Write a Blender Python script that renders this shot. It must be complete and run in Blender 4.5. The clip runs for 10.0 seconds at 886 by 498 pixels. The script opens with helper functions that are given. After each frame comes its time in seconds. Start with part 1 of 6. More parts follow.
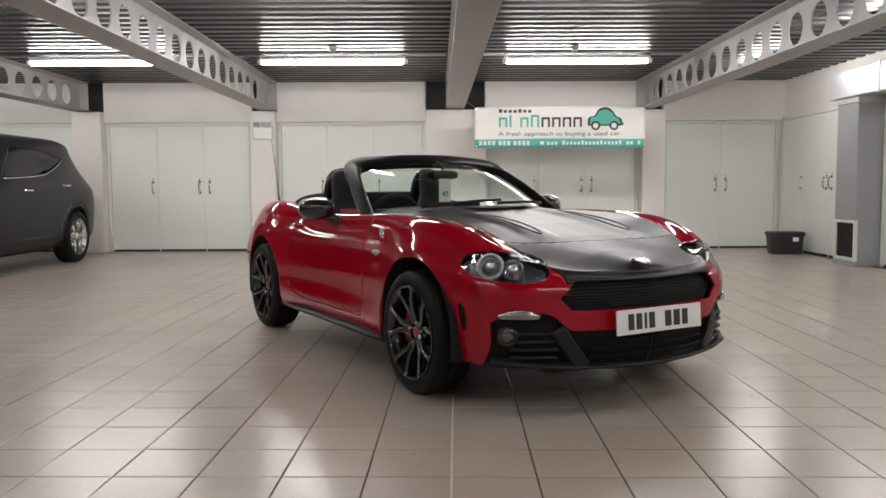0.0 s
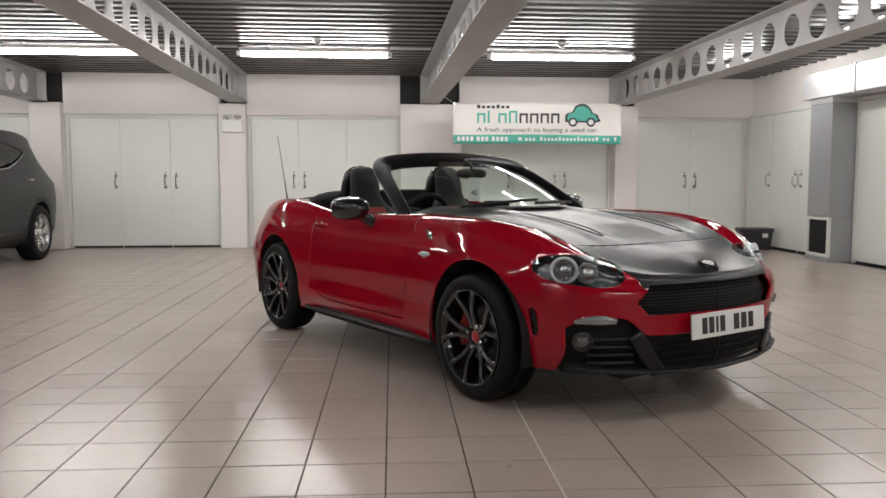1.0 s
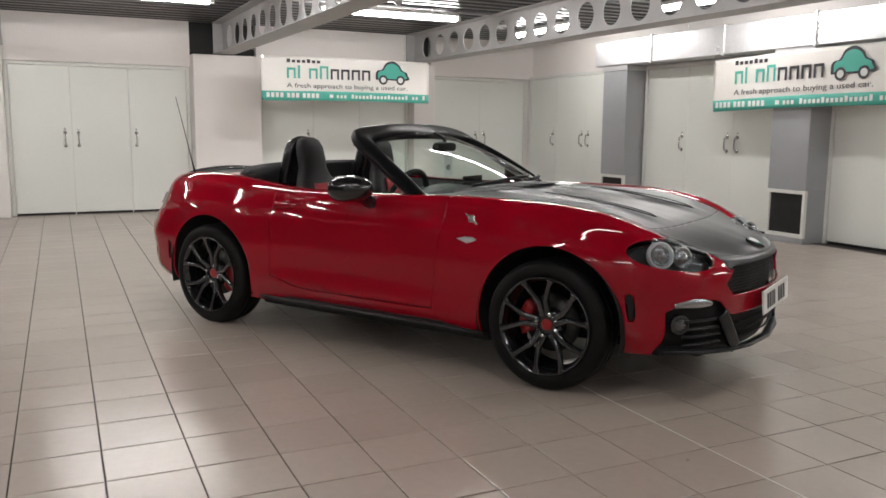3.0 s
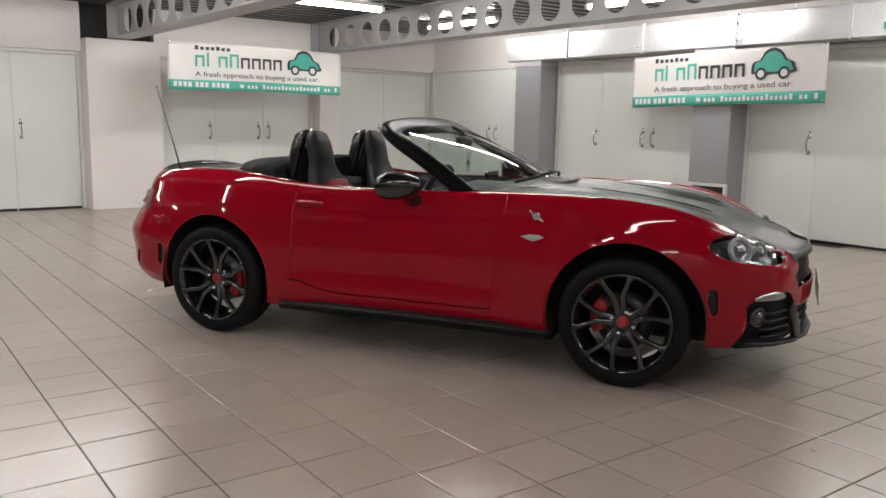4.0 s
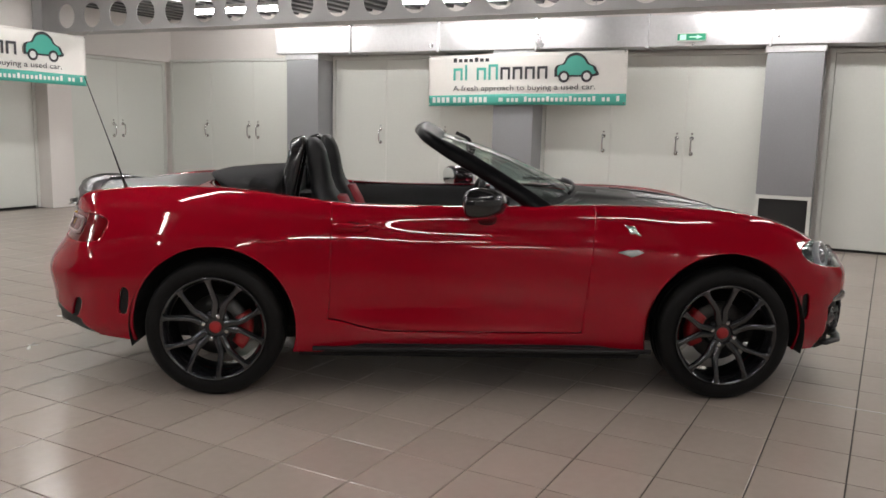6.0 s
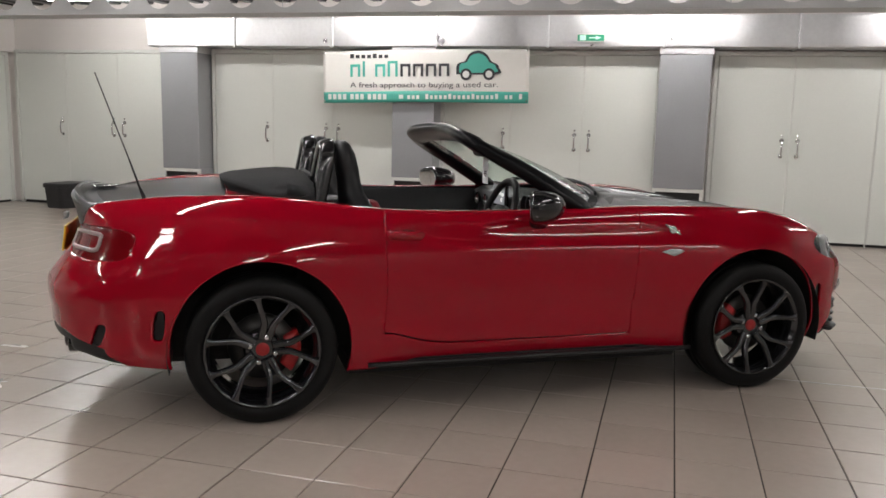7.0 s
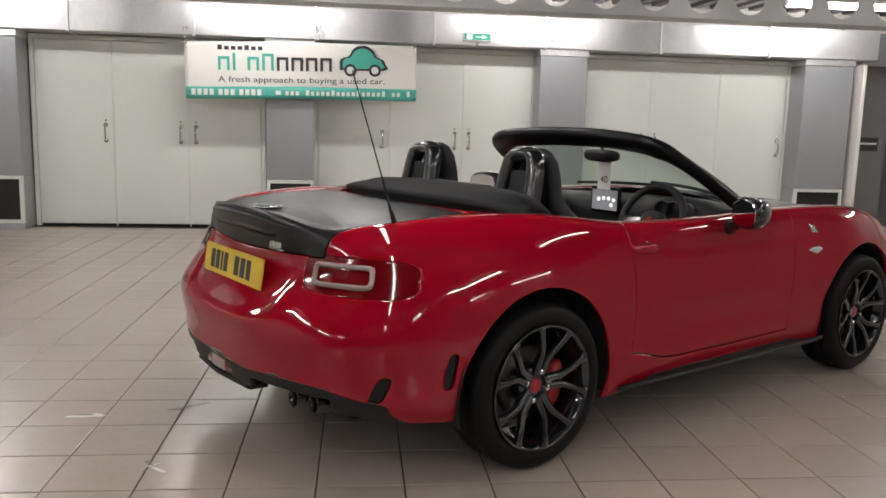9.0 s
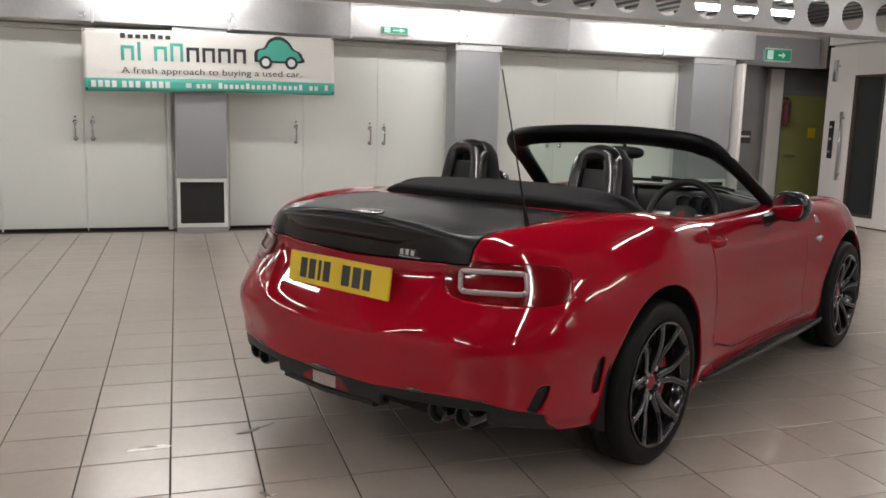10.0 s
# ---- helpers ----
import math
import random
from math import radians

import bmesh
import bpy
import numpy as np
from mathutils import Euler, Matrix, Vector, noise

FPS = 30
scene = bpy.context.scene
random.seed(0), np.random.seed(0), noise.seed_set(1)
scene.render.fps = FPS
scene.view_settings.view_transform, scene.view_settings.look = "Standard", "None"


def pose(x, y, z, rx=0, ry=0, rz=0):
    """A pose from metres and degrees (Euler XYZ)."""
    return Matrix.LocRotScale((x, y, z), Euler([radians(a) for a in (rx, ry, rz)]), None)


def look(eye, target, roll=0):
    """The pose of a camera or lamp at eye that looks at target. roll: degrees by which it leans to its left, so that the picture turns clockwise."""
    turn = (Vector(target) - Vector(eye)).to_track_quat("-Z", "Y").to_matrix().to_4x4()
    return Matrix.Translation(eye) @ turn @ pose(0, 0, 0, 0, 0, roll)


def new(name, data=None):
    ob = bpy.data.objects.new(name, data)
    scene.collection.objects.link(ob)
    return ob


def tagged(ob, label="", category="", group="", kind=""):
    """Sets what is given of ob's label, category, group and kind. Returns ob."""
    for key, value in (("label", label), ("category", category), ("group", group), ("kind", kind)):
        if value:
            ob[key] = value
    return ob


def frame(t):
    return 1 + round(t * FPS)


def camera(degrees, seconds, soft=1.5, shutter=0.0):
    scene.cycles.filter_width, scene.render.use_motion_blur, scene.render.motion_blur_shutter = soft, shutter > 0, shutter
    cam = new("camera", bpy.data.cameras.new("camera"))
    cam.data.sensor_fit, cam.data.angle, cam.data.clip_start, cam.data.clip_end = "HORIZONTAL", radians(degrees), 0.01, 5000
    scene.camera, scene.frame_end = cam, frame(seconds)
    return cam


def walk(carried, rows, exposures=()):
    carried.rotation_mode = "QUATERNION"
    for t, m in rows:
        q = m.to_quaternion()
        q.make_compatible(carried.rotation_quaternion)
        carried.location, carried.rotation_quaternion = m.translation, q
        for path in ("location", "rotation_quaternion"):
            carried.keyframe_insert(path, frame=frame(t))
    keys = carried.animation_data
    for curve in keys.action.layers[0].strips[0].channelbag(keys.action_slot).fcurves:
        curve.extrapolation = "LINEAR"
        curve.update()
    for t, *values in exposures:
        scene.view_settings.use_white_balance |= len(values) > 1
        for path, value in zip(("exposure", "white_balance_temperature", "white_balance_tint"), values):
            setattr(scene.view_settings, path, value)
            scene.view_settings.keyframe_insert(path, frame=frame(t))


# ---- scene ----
# camera and its walk
cam = camera(56.7, 10.0, soft=1.6)
PATH = [
    (0, (-0.023, -5.436, 1.033), (-0.01, -3.442, 0.878), -0.3),
    (0.5, (-0.293, -5.408, 1.047), (-0.217, -3.416, 0.885), -0.1),
    (1, (-0.618, -5.298, 1.071), (-0.45, -3.312, 0.899), 0.0),
    (1.5, (-0.986, -5.201, 1.119), (-0.652, -3.238, 0.925), 0.2),
    (2, (-1.375, -5.001, 1.138), (-0.83, -3.09, 0.91), 0.5),
    (2.5, (-1.81, -4.804, 1.155), (-1.086, -2.958, 0.897), 0.6),
    (2.7, (-1.971, -4.714, 1.187), (-1.186, -2.895, 0.914), 0.4),
    (3.8, (-2.928, -4.002, 1.238), (-1.791, -2.386, 0.929), 1.2),
    (4, (-3.061, -3.849, 1.212), (-1.859, -2.28, 0.907), 1.0),
    (4.5, (-3.36, -3.4, 1.222), (-2.006, -1.959, 0.918), 1.2),
    (5, (-3.658, -2.963, 1.236), (-2.17, -1.663, 0.932), 1.2),
    (5.5, (-3.789, -2.451, 1.235), (-2.156, -1.338, 0.926), 1.3),
    (6, (-4.003, -1.925, 1.238), (-2.243, -1.027, 0.933), 1.4),
    (6.2, (-4.071, -1.726, 1.228), (-2.271, -0.91, 0.921), 1.5),
    (7.3, (-4.294, -0.569, 1.249), (-2.351, -0.208, 0.943), 1.4),
    (7.5, (-4.308, -0.35, 1.231), (-2.352, -0.061, 0.925), 1.5),
    (8, (-4.296, 0.226, 1.244), (-2.323, 0.343, 0.938), 1.6),
    (8.5, (-4.255, 0.781, 1.245), (-2.279, 0.724, 0.94), 1.5),
    (9, (-4.094, 1.313, 1.245), (-2.133, 1.062, 0.941), 1.5),
    (9.5, (-3.978, 1.83, 1.246), (-2.055, 1.374, 0.944), 1.5),
    (10, (-3.778, 2.301, 1.246), (-1.913, 1.647, 0.934), 1.5),
]
walk(cam, [(t, look(e, g, r)) for t, e, g, r in PATH])

# world: a closed basement, lit by its fluorescent battens and a few added ones
world = bpy.data.worlds.new("basement_world")
scene.world = world
world.use_nodes = True
world.node_tree.nodes["Background"].inputs["Color"].default_value = (0.5, 0.5, 0.52, 1)
world.node_tree.nodes["Background"].inputs["Strength"].default_value = 0.02
scene.view_settings.exposure = 0.0
TUBE_STRENGTH = 60.0

CAR_YAW = -60.2
CEIL = 2.66


# ---- materials ----
def pm(name, col, rough=0.5, metal=0.0, coat=0.0, var=0.06, scale=3.0, fine=90.0, bump=0.0, rvar=0.0,
       spec=0.5, per_object=0.0, world_map=False):
    """A plain surface with colour variation at two scales, uneven gloss and fine relief."""
    m = bpy.data.materials.new(name)
    m.use_nodes = True
    nt = m.node_tree
    b = nt.nodes["Principled BSDF"]
    b.inputs["Roughness"].default_value = rough
    b.inputs["Metallic"].default_value = metal
    b.inputs["Coat Weight"].default_value = coat
    b.inputs["Coat Roughness"].default_value = 0.04
    b.inputs["Specular IOR Level"].default_value = spec
    tc = nt.nodes.new("ShaderNodeTexCoord")
    n1 = nt.nodes.new("ShaderNodeTexNoise")
    n1.inputs["Scale"].default_value = scale
    n1.inputs["Detail"].default_value = 5
    n2 = nt.nodes.new("ShaderNodeTexNoise")
    n2.inputs["Scale"].default_value = fine
    n2.inputs["Detail"].default_value = 3
    where = nt.nodes.new("ShaderNodeNewGeometry").outputs["Position"] if world_map else tc.outputs["Object"]
    nt.links.new(where, n1.inputs["Vector"])
    nt.links.new(where, n2.inputs["Vector"])
    mix = nt.nodes.new("ShaderNodeMath")
    mix.operation = "MULTIPLY_ADD"
    mix.inputs[1].default_value = 0.65
    nt.links.new(n1.outputs["Fac"], mix.inputs[0])
    sc = nt.nodes.new("ShaderNodeMath")
    sc.operation = "MULTIPLY"
    sc.inputs[1].default_value = 0.35
    nt.links.new(n2.outputs["Fac"], sc.inputs[0])
    nt.links.new(sc.outputs[0], mix.inputs[2])
    last = mix.outputs[0]
    if per_object:
        oi = nt.nodes.new("ShaderNodeObjectInfo")
        add = nt.nodes.new("ShaderNodeMath")
        add.operation = "MULTIPLY_ADD"
        add.inputs[1].default_value = per_object
        nt.links.new(oi.outputs["Random"], add.inputs[0])
        nt.links.new(last, add.inputs[2])
        last = add.outputs[0]
    ramp = nt.nodes.new("ShaderNodeValToRGB")
    ramp.color_ramp.elements[0].position = 0.25 + per_object * 0.25
    ramp.color_ramp.elements[1].position = 0.75 + per_object * 0.75
    ramp.color_ramp.elements[0].color = (*[c * (1 - var) for c in col], 1)
    ramp.color_ramp.elements[1].color = (*[min(1, c * (1 + var)) for c in col], 1)
    nt.links.new(last, ramp.inputs["Fac"])
    nt.links.new(ramp.outputs["Color"], b.inputs["Base Color"])
    if rvar:
        mr = nt.nodes.new("ShaderNodeMapRange")
        mr.inputs["From Min"].default_value, mr.inputs["From Max"].default_value = 0.3, 0.7
        mr.inputs["To Min"].default_value, mr.inputs["To Max"].default_value = max(0.02, rough - rvar), rough + rvar
        nt.links.new(n1.outputs["Fac"], mr.inputs["Value"])
        nt.links.new(mr.outputs["Result"], b.inputs["Roughness"])
    if bump:
        bp = nt.nodes.new("ShaderNodeBump")
        bp.inputs["Strength"].default_value = bump
        bp.inputs["Distance"].default_value = 0.004
        nt.links.new(n2.outputs["Fac"], bp.inputs["Height"])
        nt.links.new(bp.outputs["Normal"], b.inputs["Normal"])
    return m


def glow(name, col, strength):
    m = bpy.data.materials.new(name)
    m.use_nodes = True
    b = m.node_tree.nodes["Principled BSDF"]
    b.inputs["Base Color"].default_value = (*col, 1)
    b.inputs["Emission Color"].default_value = (*col, 1)
    b.inputs["Emission Strength"].default_value = strength
    return m


def glass(name, col, rough=0.0, ior=1.45, alpha_like=0.0):
    """Thin glazing: mostly clear, with a mirror sheen."""
    m = bpy.data.materials.new(name)
    m.use_nodes = True
    nt = m.node_tree
    nt.nodes.remove(nt.nodes["Principled BSDF"])
    out = nt.nodes["Material Output"]
    tr = nt.nodes.new("ShaderNodeBsdfTransparent")
    tr.inputs["Color"].default_value = (*col, 1)
    gl = nt.nodes.new("ShaderNodeBsdfGlossy")
    gl.inputs["Roughness"].default_value = max(rough, 0.01)
    lw = nt.nodes.new("ShaderNodeLayerWeight")
    pw = nt.nodes.new("ShaderNodeMath")
    pw.operation = "POWER"
    pw.inputs[1].default_value = 4.0
    fr = nt.nodes.new("ShaderNodeMath")
    fr.operation = "MULTIPLY_ADD"
    fr.inputs[1].default_value, fr.inputs[2].default_value = 0.70, 0.04
    nt.links.new(lw.outputs["Facing"], pw.inputs[0])
    nt.links.new(pw.outputs[0], fr.inputs[0])
    mx = nt.nodes.new("ShaderNodeMixShader")
    nt.links.new(fr.outputs[0], mx.inputs["Fac"])
    nt.links.new(tr.outputs[0], mx.inputs[1])
    nt.links.new(gl.outputs[0], mx.inputs[2])
    nt.links.new(mx.outputs[0], out.inputs["Surface"])
    return m


M_WALL = pm("painted_plaster", (0.80, 0.765, 0.735), 0.6, var=0.05, scale=1.3, fine=60, bump=0.12)
M_UNSEEN_DARK = pm("dark_unseen_wall", (0.11, 0.11, 0.112), 0.8, var=0.12, scale=1.6, fine=50, bump=0.2)
M_UNSEEN_GREY = pm("grey_unseen_wall", (0.36, 0.355, 0.35), 0.7, var=0.08, scale=1.4, fine=50, bump=0.15)
M_DOOR = pm("pale_grey_green_paint", (0.745, 0.765, 0.72), 0.38, var=0.035, scale=0.9, fine=40, bump=0.05, rvar=0.06)
M_FRAMEW = pm("pale_frame_paint", (0.74, 0.75, 0.71), 0.4, var=0.04, scale=2)
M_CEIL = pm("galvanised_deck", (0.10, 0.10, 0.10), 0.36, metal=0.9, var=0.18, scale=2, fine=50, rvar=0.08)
M_BEAM = pm("grey_painted_steel", (0.44, 0.435, 0.43), 0.45, var=0.08, scale=2.5, fine=60, bump=0.05)
M_DUCT = pm("galvanised_duct", (0.72, 0.72, 0.73), 0.36, metal=0.85, var=0.12, scale=2.2, fine=30, rvar=0.10)
M_COLUMN = pm("grey_metal_column", (0.36, 0.37, 0.385), 0.42, metal=0.35, var=0.08, scale=2, fine=50, rvar=0.06)
M_GROUT = pm("dark_grout", (0.030, 0.024, 0.021), 0.9, var=0.25, scale=5, fine=120, bump=0.2)
M_TILE = pm("beige_quarry_tile", (0.44, 0.372, 0.325), 0.25, var=0.10, scale=1.4, fine=26, bump=0.012, rvar=0.0, spec=1.0, per_object=0.30, world_map=True)
M_CHROME = pm("chrome", (0.80, 0.80, 0.80), 0.12, metal=1.0, var=0.03)
M_STEEL = pm("brushed_steel", (0.6, 0.6, 0.6), 0.3, metal=1.0, var=0.06)
# near-black in place of the shade inside gaps and recesses
M_DARKGAP = pm("void_shade", (0.018, 0.018, 0.018), 0.8, var=0.2)
M_MESH = pm("dark_vent_mesh", (0.03, 0.03, 0.03), 0.6, var=0.3, scale=8)
M_TUBE = glow("fluorescent_tube", (1.0, 0.965, 0.945), TUBE_STRENGTH)
M_TUBE_DIM = glow("dim_fluorescent_tube", (1.0, 0.955, 0.92), TUBE_STRENGTH * 0.56)
M_BATTEN = pm("white_batten", (0.8, 0.8, 0.78), 0.4, var=0.04)
M_BANNER = pm("white_vinyl", (0.80, 0.78, 0.74), 0.45, var=0.04, scale=2.0, fine=30)
M_TEAL = pm("teal_print", (0.075, 0.43, 0.34), 0.45, var=0.05)
M_PRINTDARK = pm("dark_print", (0.03, 0.03, 0.035), 0.5, var=0.1)
M_PRINTWHITE = pm("white_print", (0.78, 0.78, 0.76), 0.5, var=0.04)
M_GREEN = glow("exit_green", (0.02, 0.30, 0.16), 0.22)
M_EXITWHITE = glow("exit_white", (0.6, 0.9, 0.78), 0.28)
M_BIN = pm("black_bin_plastic", (0.02, 0.02, 0.022), 0.45, var=0.2, bump=0.05)
M_RED = pm("deep_red_car_paint", (0.31, 0.0018, 0.0120), 0.5, metal=0.0, coat=1.0, spec=0.0, var=0.05, scale=1.2, fine=400)
M_RED.node_tree.nodes["Principled BSDF"].inputs["Coat IOR"].default_value = 1.46
M_SATIN = pm("satin_black_paint", (0.009, 0.009, 0.010), 0.33, spec=0.38, var=0.08, scale=3, fine=200)
M_PLASTIC = pm("black_plastic_trim", (0.011, 0.011, 0.012), 0.5, spec=0.35, var=0.15, scale=6, fine=200, bump=0.05)
M_GLOSSBLACK = pm("gloss_black", (0.012, 0.012, 0.013), 0.16, coat=0.7, var=0.1)
M_RUBBER = pm("tyre_rubber", (0.006, 0.006, 0.006), 0.55, spec=0.18, var=0.2, scale=9, fine=150, bump=0.1)
M_RIM = pm("dark_grey_alloy", (0.026, 0.027, 0.030), 0.14, metal=0.6, coat=1.0, var=0.08)
M_LINER = pm("wheel_arch_liner", (0.010, 0.010, 0.010), 0.85, var=0.2)
M_DISC = pm("brake_disc_iron", (0.07, 0.068, 0.065), 0.4, metal=0.9, var=0.15, scale=12)
M_CALIPER = pm("red_caliper_paint", (0.33, 0.012, 0.015), 0.35, coat=0.3, var=0.06)
M_FABRIC = pm("black_hood_fabric", (0.010, 0.010, 0.011), 0.92, var=0.25, scale=8, fine=260, bump=0.3)
M_LEATHER = pm("black_leather", (0.011, 0.011, 0.012), 0.5, spec=0.35, var=0.2, scale=10, fine=220, bump=0.25)
M_REDCLOTH = pm("red_seat_cloth", (0.26, 0.012, 0.02), 0.65, var=0.15, scale=14, fine=260, bump=0.25)
M_GLASS = glass("windscreen_glass", (0.80, 0.90, 0.85))
M_LENS = glass("clear_lens", (0.92, 0.94, 0.95))
M_TAILLENS = pm("red_tail_lens", (0.15, 0.002, 0.005), 0.10, coat=0.2, var=0.1, scale=20)
M_TAILRING = pm("pale_lamp_ring", (0.36, 0.28, 0.27), 0.32, coat=0.25, var=0.12, scale=30)
M_MIRROR = pm("mirror_glass", (0.75, 0.77, 0.78), 0.03, metal=1.0, var=0.01)
M_PLATEW = pm("white_plate", (0.80, 0.80, 0.78), 0.35, var=0.03)
M_PLATEY = pm("yellow_plate", (0.78, 0.54, 0.03), 0.35, var=0.03)
M_SUV = pm("dark_grey_metallic_paint", (0.0062, 0.0066, 0.0100), 0.40, metal=0.3, coat=0.28, spec=0.25, var=0.08)
M_SUVGLASS = pm("tinted_glass", (0.005, 0.006, 0.007), 0.12, spec=0.3, var=0.05)
M_LOBBY_SHADE = pm("shaded_lobby_ceiling", (0.03, 0.03, 0.03), 0.8, var=0.2)
M_OLIVE = pm("olive_door_paint", (0.30, 0.29, 0.10), 0.5, var=0.06, scale=2)
M_CORR = pm("shaded_lobby_grey", (0.22, 0.22, 0.22), 0.7, var=0.12)
M_EXTRED = pm("extinguisher_red", (0.10, 0.012, 0.012), 0.3, coat=0.4, var=0.05)
M_DARKGLASS = pm("dark_door_glass", (0.035, 0.04, 0.04), 0.10, var=0.1)
M_BROWN = pm("dark_brown_frame_paint", (0.055, 0.042, 0.035), 0.5, var=0.1)
M_LAMPRING = pm("pale_lamp_ring_plastic", (0.48, 0.49, 0.50), 0.3, var=0.05)
M_LAMPDARK = pm("dim_silvered_lamp_housing", (0.13, 0.13, 0.135), 0.25, metal=0.8, var=0.2, scale=25)
M_LAMPBOWL = pm("silvered_lamp_bowl", (0.38, 0.38, 0.39), 0.22, metal=0.9, var=0.1, scale=20)
M_BLACKMESH = pm("black_moulded_mesh", (0.006, 0.006, 0.006), 0.6, spec=0.2, var=0.2)
M_FRAMEBLACK = pm("black_frame_paint", (0.007, 0.007, 0.008), 0.30, spec=0.12, var=0.1)
M_HANDLE = pm("satin_chrome", (0.70, 0.70, 0.69), 0.16, metal=0.95, var=0.04)
M_SCUFF = pm("pale_scuff", (0.56, 0.52, 0.48), 0.35, var=0.12, scale=25)
M_MORTAR = pm("pale_mortar", (0.50, 0.455, 0.41), 0.6, var=0.15, scale=12)
M_STAIN = pm("dirt_mark", (0.17, 0.145, 0.125), 0.5, var=0.4, scale=30)
M_SCREEN = glow("display_screen", (0.45, 0.47, 0.50), 0.10)
M_ICON = glow("display_icon", (0.95, 0.95, 0.92), 1.2)
M_TAGPAPER = pm("tag_paper", (0.86, 0.87, 0.86), 0.6, var=0.04)


# ---- mesh helpers ----
def root(name, m, label, category, group="", kind=""):
    ob = new(name)
    ob.matrix_world = m
    ob.empty_display_size = 0.1
    return tagged(ob, label, category, group, kind)


def link_mesh(name, me, material, parent=None, label="", smooth=False):
    if material is not None and not me.materials:
        me.materials.append(material)
    ob = new(name, me)
    if parent is not None:
        ob.parent = parent
    if label:
        tagged(ob, label)
    if smooth:
        for p in me.polygons:
            p.use_smooth = True
    return ob


def part(name, bm, material, parent=None, label="", smooth=False):
    me = bpy.data.meshes.new(name)
    bm.to_mesh(me)
    bm.free()
    return link_mesh(name, me, material, parent, label, smooth)


def vf(name, V, F, material, parent=None, label="", smooth=False):
    me = bpy.data.meshes.new(name)
    me.from_pydata([tuple(map(float, v)) for v in V], [], [tuple(f) for f in F])
    me.update()
    return link_mesh(name, me, material, parent, label, smooth)


def structure(ob, label, category):
    return tagged(ob, label, category, kind="structure")


def box(bm, x0, x1, y0, y1, z0, z1, bevel=0.0, m=None):
    mat = Matrix.Translation(((x0 + x1) / 2, (y0 + y1) / 2, (z0 + z1) / 2)) @ Matrix.Diagonal((abs(x1 - x0), abs(y1 - y0), abs(z1 - z0), 1))
    r = bmesh.ops.create_cube(bm, size=1, matrix=mat)
    vs = r["verts"]
    if bevel > 0:
        es = list({e for v in vs for e in v.link_edges})
        rr = bmesh.ops.bevel(bm, geom=es, offset=bevel, segments=2, profile=0.5, affect="EDGES")
        vs = list({v for f in rr["faces"] for v in f.verts} | {v for v in vs if v.is_valid})
    if m is not None:
        bmesh.ops.transform(bm, matrix=m, verts=[v for v in vs if v.is_valid])
    return bm


def cyl(bm, p, q, r0, r1=None, seg=16, caps=True):
    r1 = r0 if r1 is None else r1
    p, q = Vector(p), Vector(q)
    d = q - p
    m = Matrix.Translation((p + q) / 2) @ d.to_track_quat("Z", "Y").to_matrix().to_4x4()
    bmesh.ops.create_cone(bm, cap_ends=caps, segments=seg, radius1=r0, radius2=max(r1, 1e-4), depth=d.length, matrix=m)
    return bm


def lathe(profile, seg, axis="y"):
    """Turns (radius, along) pairs round an axis."""
    V, F, n = [], [], len(profile)
    for i in range(seg):
        a = 2 * math.pi * i / seg
        for r, h in profile:
            V.append((r * math.cos(a), h, r * math.sin(a)) if axis == "y" else (r * math.cos(a), r * math.sin(a), h))
    for i in range(seg):
        j = (i + 1) % seg
        for k in range(n - 1):
            F.append((i * n + k, i * n + k + 1, j * n + k + 1, j * n + k))
    return V, F


def rings(sections, closed=True, caps=True):
    """Joins equal rings of points into a skin."""
    V, F, n = [], [], len(sections[0])
    for s in sections:
        V.extend(s)
    m = n if closed else n - 1
    for i in range(len(sections) - 1):
        for k in range(m):
            a, b = i * n + k, i * n + (k + 1) % n
            F.append((a, b, b + n, a + n))
    if caps and closed:
        F.append(tuple(range(n))[::-1])
        F.append(tuple((len(sections) - 1) * n + k for k in range(n)))
    return V, F


def superellipse(a, b, n=3.0, seg=20):
    out = []
    for i in range(seg):
        t = 2 * math.pi * (i + 0.5) / seg
        c, s = math.cos(t), math.sin(t)
        out.append((a * math.copysign(abs(c) ** (2 / n), c), b * math.copysign(abs(s) ** (2 / n), s)))
    return out


def smooth_path(pts, per=8):
    """A Catmull-Rom line through the points."""
    P = [Vector(p) for p in pts]
    P = [P[0] * 2 - P[1]] + P + [P[-1] * 2 - P[-2]]
    out = []
    for i in range(1, len(P) - 2):
        a, b, c, d = P[i - 1:i + 3]
        for k in range(per):
            t = k / per
            out.append(0.5 * ((2 * b) + (c - a) * t + (2 * a - 5 * b + 4 * c - d) * t * t + (3 * b - a - 3 * c + d) * t ** 3))
    out.append(P[-2])
    return out


def sweep(path, a, b, up, n=3.0, seg=14):
    """A rounded bar along a line; a across, b along up. a and b may be functions of 0..1."""
    secs, L = [], len(path)
    for i, p in enumerate(path):
        t = (path[min(i + 1, L - 1)] - path[max(i - 1, 0)]).normalized()
        u = up(i / (L - 1)) if callable(up) else Vector(up)
        s = t.cross(u).normalized()
        w = s.cross(t).normalized()
        aa = a(i / (L - 1)) if callable(a) else a
        bb = b(i / (L - 1)) if callable(b) else b
        secs.append([tuple(p + s * x + w * y) for x, y in superellipse(aa, bb, n, seg)])
    return rings(secs)


def solid(ob, t, offset=-1.0):
    md = ob.modifiers.new("thickness", "SOLIDIFY")
    md.thickness, md.offset = t, offset
    return ob


